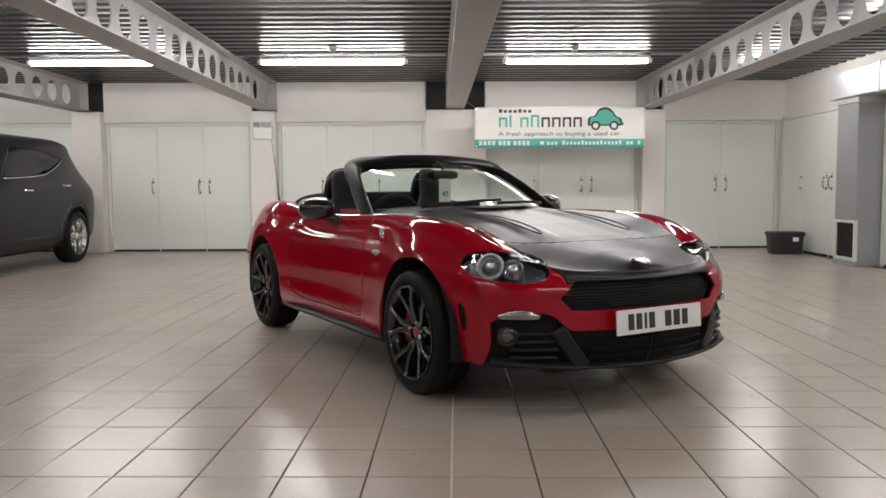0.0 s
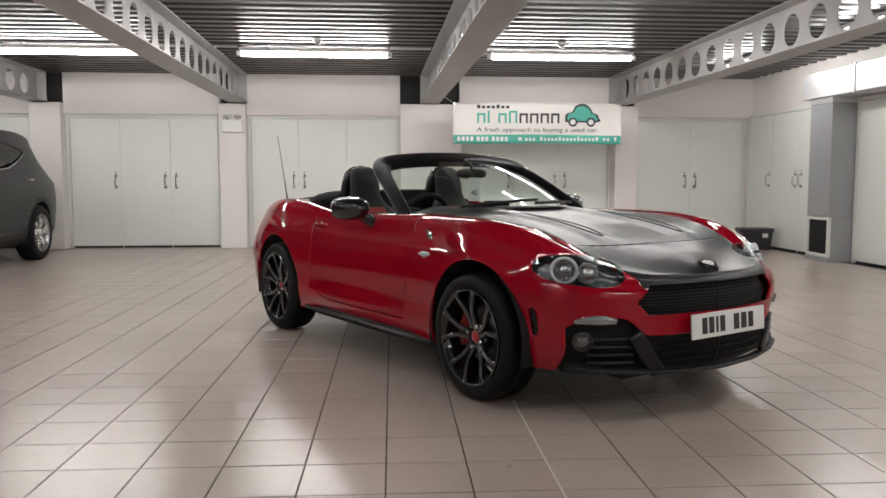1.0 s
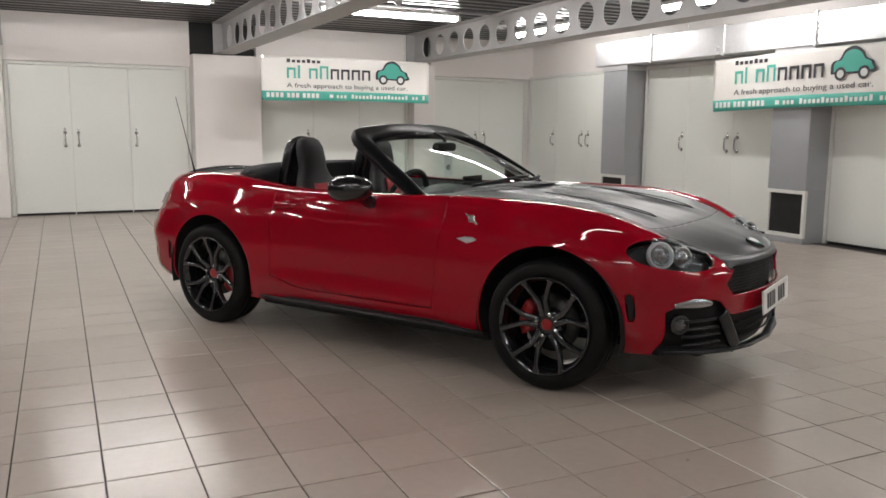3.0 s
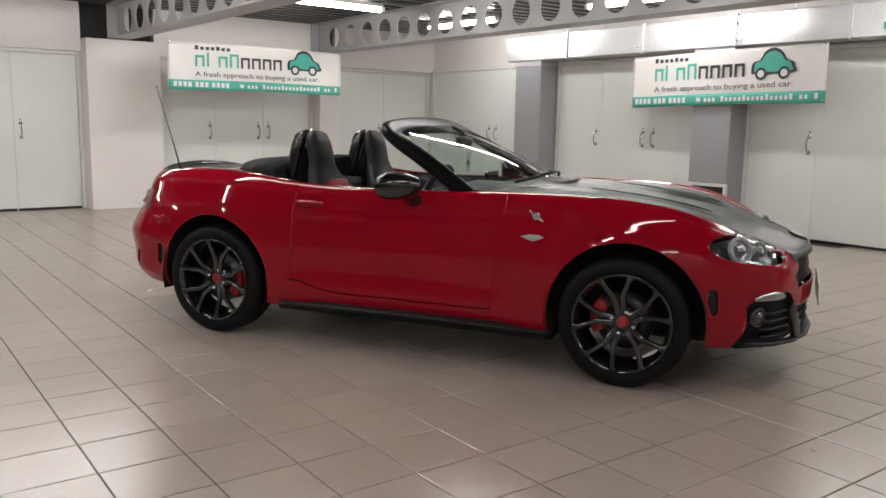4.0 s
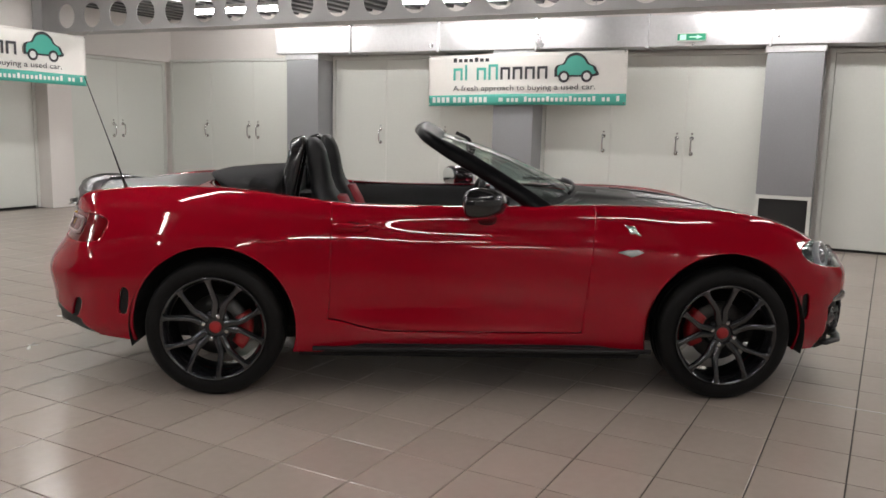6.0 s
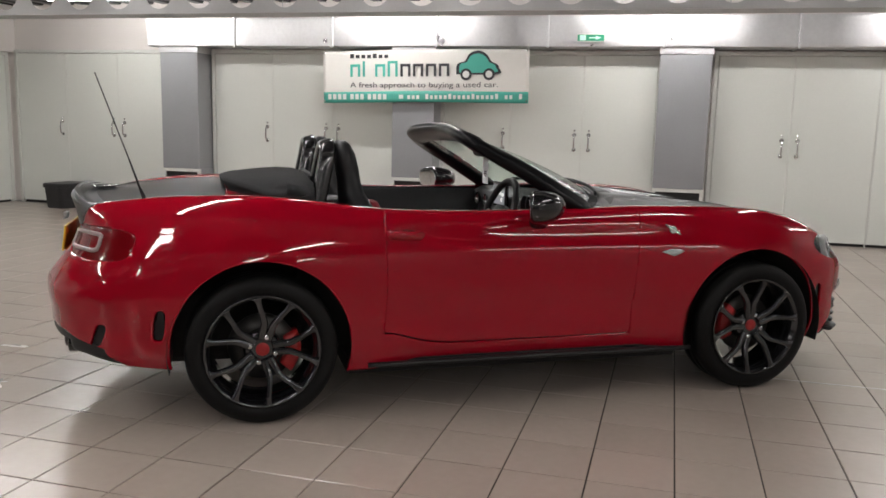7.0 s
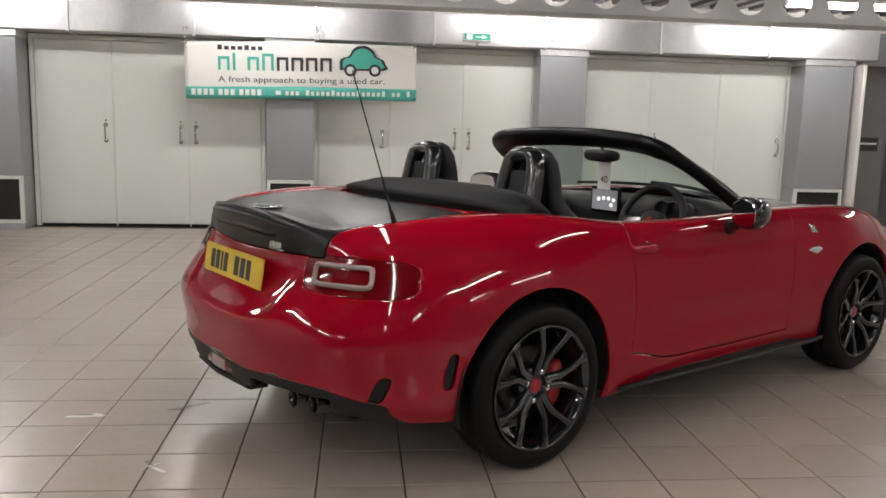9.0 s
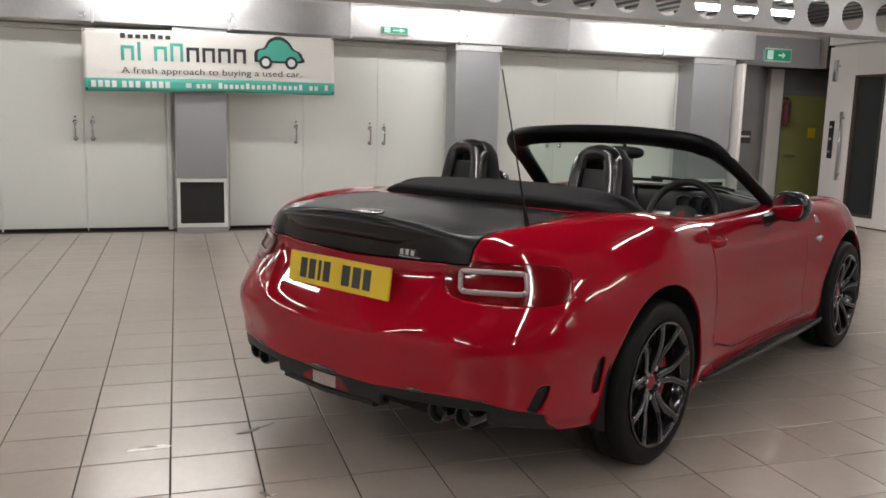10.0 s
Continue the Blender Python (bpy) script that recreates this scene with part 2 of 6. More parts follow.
def text_mesh(name, body, size, m, material, parent, width=None):
    cu = bpy.data.curves.new(name, "FONT")
    cu.body, cu.size, cu.align_x, cu.align_y, cu.extrude = body, size, "CENTER", "CENTER", 0.0008
    tmp = new("tmp_text", cu)
    dg = bpy.context.evaluated_depsgraph_get()
    me = bpy.data.meshes.new_from_object(tmp.evaluated_get(dg))
    bpy.data.objects.remove(tmp)
    bpy.data.curves.remove(cu)
    xs = [v.co.x for v in me.vertices]
    if width:
        k = width / (max(xs) - min(xs))
        for v in me.vertices:
            v.co.x *= k
    me.materials.clear()
    ob = link_mesh(name, me, material, parent)
    ob.matrix_local = m
    return ob


def clip(V, F, g):
    """Cuts a skin along g = 0: returns the side below and the side above."""
    V = [tuple(v) for v in V]
    g = [float(x) if abs(x) > 1e-7 else 1e-7 for x in g]
    cut = {}
    lo, hi = [], []
    for f in F:
        s = [g[i] < 0 for i in f]
        if all(s):
            lo.append(f)
        elif not any(s):
            hi.append(f)
        else:
            A, B = [], []
            for k, i in enumerate(f):
                j = f[(k + 1) % len(f)]
                (A if g[i] < 0 else B).append(i)
                if (g[i] < 0) != (g[j] < 0):
                    key = (min(i, j), max(i, j))
                    if key not in cut:
                        a, b = key
                        t = g[a] / (g[a] - g[b])
                        cut[key] = len(V)
                        V.append(tuple(V[a][q] + (V[b][q] - V[a][q]) * t for q in range(3)))
                        g.append(0.0)
                    A.append(cut[key])
                    B.append(cut[key])
            if len(A) > 2:
                lo.append(tuple(A))
            if len(B) > 2:
                hi.append(tuple(B))

    def pack(faces):
        used = sorted({i for f in faces for i in f})
        idx = {o: n for n, o in enumerate(used)}
        return [V[i] for i in used], [tuple(idx[i] for i in f) for f in faces]
    return pack(lo), pack(hi)


def mirrored(V, F):
    return [(x, -y, z) for x, y, z in V], [tuple(reversed(f)) for f in F]


def both(V, F):
    """A half skin and its mirror image, joined on the middle plane."""
    n = len(V)
    idx, W = [], list(V)
    for i, (x, y, z) in enumerate(V):
        if abs(y) < 1e-5:
            idx.append(i)
        else:
            idx.append(len(W))
            W.append((x, -y, z))
    return W, list(F) + [tuple(idx[i] for i in reversed(f)) for f in F]


# ---- the large structure ----
WEST, EAST, SOUTH, NORTH = -9.6, 5.5, -6.3, 7.78
TILE = 0.3033

# floor bed of grout; the tiles lie on it at the end of the file
bm = bmesh.new()
box(bm, WEST - 0.2, EAST + 0.06, SOUTH - 0.2, NORTH + 0.2, -0.35, -0.006)
floor = structure(part("floor", bm, M_GROUT), "beige square quarry tiles with dark joints, glossy and scuffed", "floor")

# back wall with its piers
bm = bmesh.new()
box(bm, WEST - 0.2, EAST + 0.5, NORTH, NORTH + 0.2, 0, 2.9)
structure(part("wall_north", bm, M_WALL), "off-white painted back wall above grey cupboard doors", "wall")


def pier(x0, x1, y0, top):
    bm = bmesh.new()
    box(bm, x0, x1, y0, NORTH + 0.02, 0, top, 0.006)
    return structure(part("pier", bm, M_WALL), "off-white painted pier carrying a steel beam", "pier")


for x0, x1, y0 in ((-5.72, -5.27, 7.52), (-2.95, -2.55, 7.52), (-0.20, 0.74, 7.42), (3.20, 3.56, 7.5), (-9.2, -8.7, 7.52)):
    pier(x0, x1, y0, 2.2)
    # thin dark sheet instead of a deep pocket with its own shade
    bm = bmesh.new()
    box(bm, x0 + 0.01, x1 - 0.01, NORTH - 0.05, NORTH - 0.004, 2.2, CEIL)
    structure(part("beam_pocket_shade", bm, M_DARKGAP), "dark sheet for the shade in the wall pocket above the pier", "recess")
# wall heads above the cupboards, flush with the piers' slots
for x0, x1 in ((-8.7, -5.72), (-5.27, -2.95), (-2.55, -0.20), (0.74, 3.20), (3.56, EAST)):
    bm = bmesh.new()
    box(bm, x0, x1, NORTH - 0.12, NORTH + 0.01, 2.04, CEIL + 0.02)
    structure(part("wall_head", bm, M_WALL), "off-white painted wall above the cupboards", "wall")

# right wall, with the way out towards the south end
bm = bmesh.new()
box(bm, EAST, EAST + 0.2, -4.75, NORTH + 0.2, 0, 2.9)
structure(part("wall_east", bm, M_WALL), "off-white painted side wall behind cupboard doors", "wall")
bm = bmesh.new()
box(bm, EAST - 0.02, EAST + 0.22, -6.5, -4.752, 2.08, 2.9)
structure(part("wall_lintel", bm, M_WALL), "painted lintel above the lobby opening", "wall")
# out of view; dark grey chosen to keep the car's side reflections low
bm = bmesh.new()
box(bm, WEST - 0.2, WEST, SOUTH - 0.2, NORTH, 0, 2.9)
structure(part("wall_west", bm, M_UNSEEN_DARK), "unseen wall, dark grey to keep reflections low", "wall")
# unseen stretch of wall, greyed to dim its reflection in the flank
bm = bmesh.new()
box(bm, WEST, 3.2, SOUTH - 0.2, SOUTH, 0, 2.9)
structure(part("wall_south", bm, M_UNSEEN_GREY), "unseen wall, mid-grey to dim its reflection", "wall")
bm = bmesh.new()
box(bm, 3.202, 3.98, SOUTH - 0.2, SOUTH, 0, 2.9)
box(bm, 3.98, 5.25, SOUTH - 0.2, SOUTH, 2.36, 2.9)
box(bm, 3.98, 5.25, SOUTH - 0.2, SOUTH - 0.1, 0, 2.36)
structure(part("wall_door_bay", bm, M_WALL), "off-white painted wall round the glazed door", "wall")

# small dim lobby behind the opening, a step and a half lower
# dark wall and ceiling colours carry the shade under the lintel
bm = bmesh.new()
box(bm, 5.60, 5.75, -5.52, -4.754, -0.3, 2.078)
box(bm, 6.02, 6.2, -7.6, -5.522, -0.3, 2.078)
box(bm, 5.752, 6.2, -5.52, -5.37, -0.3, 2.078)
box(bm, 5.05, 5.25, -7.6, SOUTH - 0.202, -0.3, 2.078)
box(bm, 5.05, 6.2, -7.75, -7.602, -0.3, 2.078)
structure(part("wall_lobby", bm, M_CORR), "grey lobby walls, darkened for shade", "wall")
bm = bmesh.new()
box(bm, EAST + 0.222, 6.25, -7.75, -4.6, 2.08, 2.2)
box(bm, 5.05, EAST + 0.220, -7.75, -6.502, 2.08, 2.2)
structure(part("ceiling_lobby", bm, M_LOBBY_SHADE), "low lobby ceiling, coloured dark for shade", "ceiling")
bm = bmesh.new()
box(bm, EAST + 0.062, 6.25, -7.6, -4.75, -0.4, -0.3)
box(bm, 5.25, EAST + 0.060, -7.6, SOUTH - 0.2, -0.4, -0.3)
structure(part("floor_lobby", bm, M_CORR), "plain grey lobby floor", "floor")
bm = bmesh.new()
box(bm, 5.93, 6.018, -6.20, -5.97, -0.3, 2.078, 0.008)
structure(part("lobby_post", bm, M_WALL), "pale painted post", "post")
bm = bmesh.new()
box(bm, 5.40, 5.478, -6.29, -4.97, 2.06, 2.45, 0.006)
structure(part("bulkhead_panel", bm, M_COLUMN), "grey metal panel closing the duct's end", "panel")
bm = bmesh.new()
box(bm, 5.590, 5.598, -5.42, -5.16, 1.03, 1.20, 0.001)
structure(part("wall_notice", bm, M_BROWN), "dark framed notice on the grey wall", "notice")
bm = bmesh.new()
box(bm, 5.586, 5.5895, -5.40, -5.18, 1.11, 1.135)
structure(part("notice_bar", bm, M_PLATEW), "pale line on the notice", "notice")


# ribbed steel deck, ribs running along x
def deck():
    prof, y = [], SOUTH - 0.2
    while y < NORTH + 0.2:
        for dy, dz in ((0.0, 0.0), (0.105, 0.0), (0.128, 0.062), (0.217, 0.062), (0.24, 0.0)):
            prof.append((y + dy, CEIL + dz))
        y += 0.24
    V, F = [], []
    for y, z in prof:
        V += [(WEST - 0.2, y, z), (EAST + 0.3, y, z)]
    for i in range(len(prof) - 1):
        F.append((2 * i, 2 * i + 1, 2 * i + 3, 2 * i + 2))
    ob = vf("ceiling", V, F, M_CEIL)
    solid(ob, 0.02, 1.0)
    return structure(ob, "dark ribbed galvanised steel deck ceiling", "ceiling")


deck()


# cellular beams along y
def beam(x, y0, y1):
    b = root("steel_beam", pose(x, 0, 0), "grey painted cellular steel beam with round holes", "beam", "ceiling beams", "structure")
    zb, zt, hw = 2.22, CEIL, 0.145
    bm = bmesh.new()
    box(bm, -hw, hw, y0, y1, zb, zb + 0.014, 0.003)
    part("bottom_flange", bm, M_BEAM, b)
    bm = bmesh.new()
    box(bm, -hw, hw, y0, y1, zt - 0.014, zt - 0.001, 0.003)
    part("top_flange", bm, M_BEAM, b)
    pitch, zc, r, seg = 0.454, (zb + zt) / 2 - 0.005, 0.148, 24
    V, F = [], []
    c = 7.14 - pitch * math.floor((7.14 - y0) / pitch)
    lo, hi = zb + 0.012, zt - 0.012
    cells = []
    while c < y1 - 0.2:
        cells.append(c)
        c += pitch
    for c in cells:
        o = len(V)
        for k in range(seg):
            a = 2 * math.pi * (k + 0.5) / seg
            ca, sa = math.cos(a), math.sin(a)
            V.append((0, c + r * ca, zc + r * sa))
            q = min(pitch / 2 / max(abs(ca), 1e-6), ((hi - zc) if sa > 0 else (zc - lo)) / max(abs(sa), 1e-6))
            V.append((0, c + q * ca, zc + q * sa))
        for k in range(seg):
            n = (k + 1) % seg
            F.append((o + 2 * k, o + 2 * k + 1, o + 2 * n + 1, o + 2 * n))
        for sy in (-1, 1):
            for zz in (lo, hi):
                a = [i for i in range(o, o + 2 * seg) if (i - o) % 2 and V[i][1] * sy > c * sy]
                p = min((i for i in a if abs(V[i][1] - c - sy * pitch / 2) < 1e-5), key=lambda i: abs(V[i][2] - zz))
                q = min((i for i in a if abs(V[i][2] - zz) < 1e-5), key=lambda i: abs(V[i][1] - c - sy * pitch / 2), default=None)
                if q is not None:
                    V.append((0, c + sy * pitch / 2, zz))
                    F.append((p, q, len(V) - 1))
    for a, d in ((y0, cells[0] - pitch / 2), (cells[-1] + pitch / 2, y1)):
        if d - a > 0.005:
            o = len(V)
            V += [(0, a, lo), (0, d, lo), (0, d, hi), (0, a, hi)]
            F.append((o, o + 1, o + 2, o + 3))
    solid(vf("web", V, F, M_BEAM, b), 0.012, 0.0)
    bm = bmesh.new()
    box(bm, -hw + 0.005, hw - 0.005, y1 - 0.03, y1 - 0.012, zb + 0.014, zt - 0.014)
    part("end_plate", bm, M_BEAM, b)


for x in (-8.6, -5.62, -2.67, 0.26, 3.25):
    beam(x, SOUTH + 0.02, 7.62)


# fluorescent battens
def batten(x, y, length, along_y=False, tube=None):
    b = root("fluorescent_light", pose(x, y, 0, 0, 0, 90 if along_y else 0), "bright white fluorescent tube batten under the steel deck", "ceiling light", "ceiling lights")
    h = length / 2
    bm = bmesh.new()
    box(bm, -h, h, -0.035, 0.035, 2.585, 2.63, 0.006)
    part("batten_body", bm, M_BATTEN, b)
    bm = bmesh.new()
    cyl(bm, (-h + 0.03, 0, 2.560), (h - 0.03, 0, 2.560), 0.034, seg=14)
    part("tube", bm, tube or M_TUBE, b, smooth=True)
    for s in (-1, 1):
        bm = bmesh.new()
        box(bm, s * h - 0.028, s * h + 0.028, -0.028, 0.028, 2.535, 2.59, 0.004)
        part("end_cap", bm, M_BATTEN, b)
        bm = bmesh.new()
        cyl(bm, (s * h * 0.6, 0, 2.63), (s * h * 0.6, 0, CEIL + 0.01), 0.012, seg=8)
        part("hanger", bm, M_STEEL, b)


for y in (4.88, 1.25, -2.4):
    for x in (-7.1, -4.15, -1.31, 1.72):
        # southern tubes are weakened so the floor before the car stays dark
        batten(x, y, 1.8, tube=M_TUBE_DIM if y < 0 and x > -2 else M_TUBE)
# two added battens, out of view, that brighten the car's flank and the floor
for x in (-7.1, -4.15):
    batten(x, -5.6, 1.8, tube=M_TUBE_DIM)
# added batten, out of view, to lift the south-east corner and glazed door
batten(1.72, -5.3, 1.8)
for y in (5.3, 2.2, -0.9, -4.0):
    batten(4.2, y, 1.5, True)


# ---- cupboards ----
def handle(parent, x, z, side):
    """A bright D-pull on two roses, with a lock below; side: the way the leaf's closing edge lies."""
    bm = bmesh.new()
    for dz in (-0.085, 0.085):
        cyl(bm, (x, 0, z + dz), (x, -0.012, z + dz), 0.023, seg=14)
    pts = smooth_path([(x, -0.01, z - 0.085), (x, -0.045, z - 0.066), (x, -0.054, z), (x, -0.045, z + 0.066), (x, -0.01, z + 0.085)], 5)
    V, F = sweep(pts, 0.0115, 0.0105, (1, 0, 0), 2.0, 8)
    o = [bm.verts.new(v) for v in V]
    for f in F:
        bm.faces.new([o[i] for i in f])
    cyl(bm, (x, 0, z + 0.135), (x, -0.006, z + 0.135), 0.011, seg=12)
    return part("handle", bm, M_HANDLE, parent, "satin chrome pull handle", True)


def cupboard(m, edges, handles, top=1.99, label="pale grey-green full-height cupboard with flush doors"):
    """A run of flush leaves in a thin frame: edges along local x, fronts facing local -y."""
    c = root("built_in_cupboard", m, label, "cupboard", "wall cupboards")
    x0, x1 = edges[0], edges[-1]
    bm = bmesh.new()
    box(bm, x0 - 0.045, x0, 0.0, 0.05, 0, top + 0.045, 0.003)
    box(bm, x1, x1 + 0.045, 0.0, 0.05, 0, top + 0.045, 0.003)
    box(bm, x0 - 0.045, x1 + 0.045, 0.002, 0.048, top + 0.004, top + 0.047, 0.003)
    part("door_frame", bm, M_FRAMEW, c)
    bm = bmesh.new()
    box(bm, x0, x1, 0.043, 0.05, 0.0, top)
    for e in edges[1:-1]:
        box(bm, e - 0.0055, e + 0.0055, 0.009, 0.0425, 0.0, top - 0.004)
    part("backing", bm, M_FRAMEW, c)
    for i in range(len(edges) - 1):
        a, b = edges[i] + 0.007, edges[i + 1] - 0.007
        bm = bmesh.new()
        box(bm, a, b, 0.006 + 0.002 * (i % 2), 0.04, 0.030, top - 0.003, 0.003)
        d = part("door", bm, M_DOOR, c)
        # dark strip that paints the shade below the leaf
        bm = bmesh.new()
        box(bm, a, b, 0.030, 0.0425, 0.0, 0.028)
        part("floor_gap_shade", bm, M_DARKGAP, d, "dark strip for the shade under the leaf")
        for side in handles[i]:
            x = a + 0.075 if side < 0 else b - 0.075
            h = handle(d, x, 1.02 + 0.022 * (top > 2), side)
            h.location.y = 0.006
        hx = b if handles[i] and handles[i][0] < 0 else a
        for z in (0.25, 1.0, 1.75):
            bm = bmesh.new()
            cyl(bm, (hx, 0.003, z - 0.04), (hx, 0.003, z + 0.04), 0.006, seg=8)
            part("hinge", bm, M_FRAMEW, d)


BACK = NORTH - 0.055
cupboard(pose(0, BACK, 0), (-5.22, -4.47, -3.73, -3.00), ((1,), (1,), (-1,)))
cupboard(pose(0, BACK, 0), (-2.50, -1.77, -1.03, -0.25), ((1,), (-1,), (-1,)))
cupboard(pose(0, BACK, 0), (0.79, 1.61, 2.36, 3.15), ((1,), (1,), (-1,)))
cupboard(pose(0, BACK, 0), (3.62, 4.51, 5.38), ((1,), (-1,)))
cupboard(pose(0, BACK, 0), (-8.6, -7.7, -6.75, -5.80), ((1,), (1,), (-1,)))
SIDE = pose(EAST - 0.055, 0, 0, 0, 0, -90)
cupboard(SIDE, (-7.60, -6.83, -6.03, -5.26), ((1,), (1,), (-1,)), 2.03)
cupboard(SIDE, (-4.60, -3.79, -2.99, -2.19), ((1,), (1,), (-1,)), 2.03)
cupboard(SIDE, (-1.56, -0.75, 0.09, 0.91), ((1,), (1,), (-1,)), 2.03)
cupboard(SIDE, (1.55, 2.34, 3.20, 4.06), ((1,), (-1,), (1,)), 2.03)


# ---- galvanised duct, grey columns with return-air vents ----
def air_duct():
    d = root("air_duct", pose(0, 0, 0), "large galvanised rectangular air duct along the side wall", "air duct", kind="structure")
    seams = (5.33, 4.12, 2.85, 1.57, 0.3, -0.95, -2.3, -3.6, -4.96)
    for a, b in zip(seams[:-1], seams[1:]):
        bm = bmesh.new()
        box(bm, 5.08, EAST + 0.01, b + 0.004, a - 0.004, 2.095, 2.425, 0.006)
        part("duct_section", bm, M_DUCT, d)
    for y in seams[1:-1]:
        bm = bmesh.new()
        box(bm, 5.062, EAST + 0.01, y - 0.014, y + 0.014, 2.078, 2.442, 0.003)
        part("duct_flange", bm, M_DUCT, d)
    for y in (3.5, 0.9, -1.6, -4.2):
        bm = bmesh.new()
        cyl(bm, (5.12, y, 2.42), (5.12, y, CEIL + 0.01), 0.006, seg=6)
        part("hanger_rod", bm, M_STEEL, d)


air_duct()


def vent_column(y0, y1):
    c = root("grey_duct_column", pose(5.13, (y0 + y1) / 2, 0), "grey metal column casing with a low return-air vent", "column", "vent columns", "structure")
    h = (y1 - y0) / 2
    bm = bmesh.new()
    box(bm, 0, 0.36, -h, h, 0.575, 2.02, 0.006)
    box(bm, 0.04, 0.36, -h, h, 0.0, 0.573, 0.004)
    part("casing", bm, M_COLUMN, c)
    bm = bmesh.new()
    box(bm, -0.012, 0.36, -h - 0.012, h + 0.012, 2.02, 2.093, 0.004)
    part("collar", bm, M_DUCT, c)
    bm = bmesh.new()
    box(bm, -0.01, 0.05, -h - 0.006, h + 0.006, 0.0, 0.06, 0.003)
    part("plinth", bm, M_COLUMN, c)
    bm = bmesh.new()
    for a, b, z0, z1 in ((-h, -h + 0.035, 0.062, 0.572), (h - 0.035, h, 0.062, 0.572), (-h + 0.035, h - 0.035, 0.062, 0.10), (-h + 0.035, h - 0.035, 0.535, 0.572)):
        box(bm, -0.002, 0.039, a, b, z0, z1, 0.002)
    v = part("vent_frame", bm, M_FRAMEW, c, "pale painted vent surround")
    bm = bmesh.new()
    box(bm, 0.03, 0.039, -h + 0.035, h - 0.035, 0.10, 0.535)
    n = int((2 * h - 0.07) / 0.02)
    for i in range(n + 1):
        y = -h + 0.035 + (2 * h - 0.07) * i / n
        box(bm, 0.022, 0.03, y - 0.0035, y + 0.0035, 0.10, 0.535)
    part("vent_grille", bm, M_MESH, v, "dark mesh grille")


for y0, y1 in ((4.66, 5.18), (1.60, 2.11), (-1.46, -0.92), (-4.70, -4.09)):
    vent_column(y0, y1)


# ---- banners ----
def disc(cx, cz, r, y, seg=20):
    return [(cx + r * math.cos(2 * math.pi * k / seg), y, cz + r * math.sin(2 * math.pi * k / seg)) for k in range(seg)]


def flat(name, pts, y, t, material, parent, label=""):
    """A thin printed shape: its outline in x and z, standing at y."""
    n = len(pts)
    V = [(x, y, z) for x, z in pts] + [(x, y + t, z) for x, z in pts]
    F = [tuple(range(n)), tuple(range(2 * n - 1, n - 1, -1))] + [(i, i + n, (i + 1) % n + n, (i + 1) % n) for i in range(n)]
    ob = vf(name, V, F, material, parent, label)
    return ob


def rect(x0, x1, z0, z1):
    return [(x0, z0), (x1, z0), (x1, z1), (x0, z1)]


def car_sign(parent, cx, cz, w, y):
    """A small rounded car outline with two wheels, as printed."""
    body = [(-0.5, -0.16), (-0.5, 0.02), (-0.44, 0.10), (-0.30, 0.14), (-0.20, 0.30), (-0.05, 0.37), (0.10, 0.36), (0.24, 0.26), (0.32, 0.13), (0.46, 0.06), (0.5, -0.02), (0.48, -0.16)]

    def sm(k, grow):
        P = [(x * w * k, z * w * k) for x, z in body]
        return [(cx + p.x, cz + p.y) for p in smooth_path([(x, z, 0) for x, z in P] + [(P[0][0], P[0][1], 0)], 4)[:-1]]
    flat("sign_outline", sm(1.0, 0), y, 0.0006, M_PRINTDARK, parent)
    flat("sign_fill", [(cx + (x - cx) * 0.86, cz + (z - cz) * 0.80 + 0.004) for x, z in sm(1.0, 0)], y - 0.0008, 0.0006, M_TEAL, parent)
    for s in (-0.27, 0.27):
        flat("sign_wheel", [(x, z) for x, _, z in disc(cx + s * w, cz - 0.16 * w, 0.135 * w, 0)], y - 0.0016, 0.0006, M_PRINTDARK, parent)
        flat("sign_hub", [(x, z) for x, _, z in disc(cx + s * w, cz - 0.16 * w, 0.08 * w, 0)], y - 0.0024, 0.0006, M_PRINTWHITE, parent)


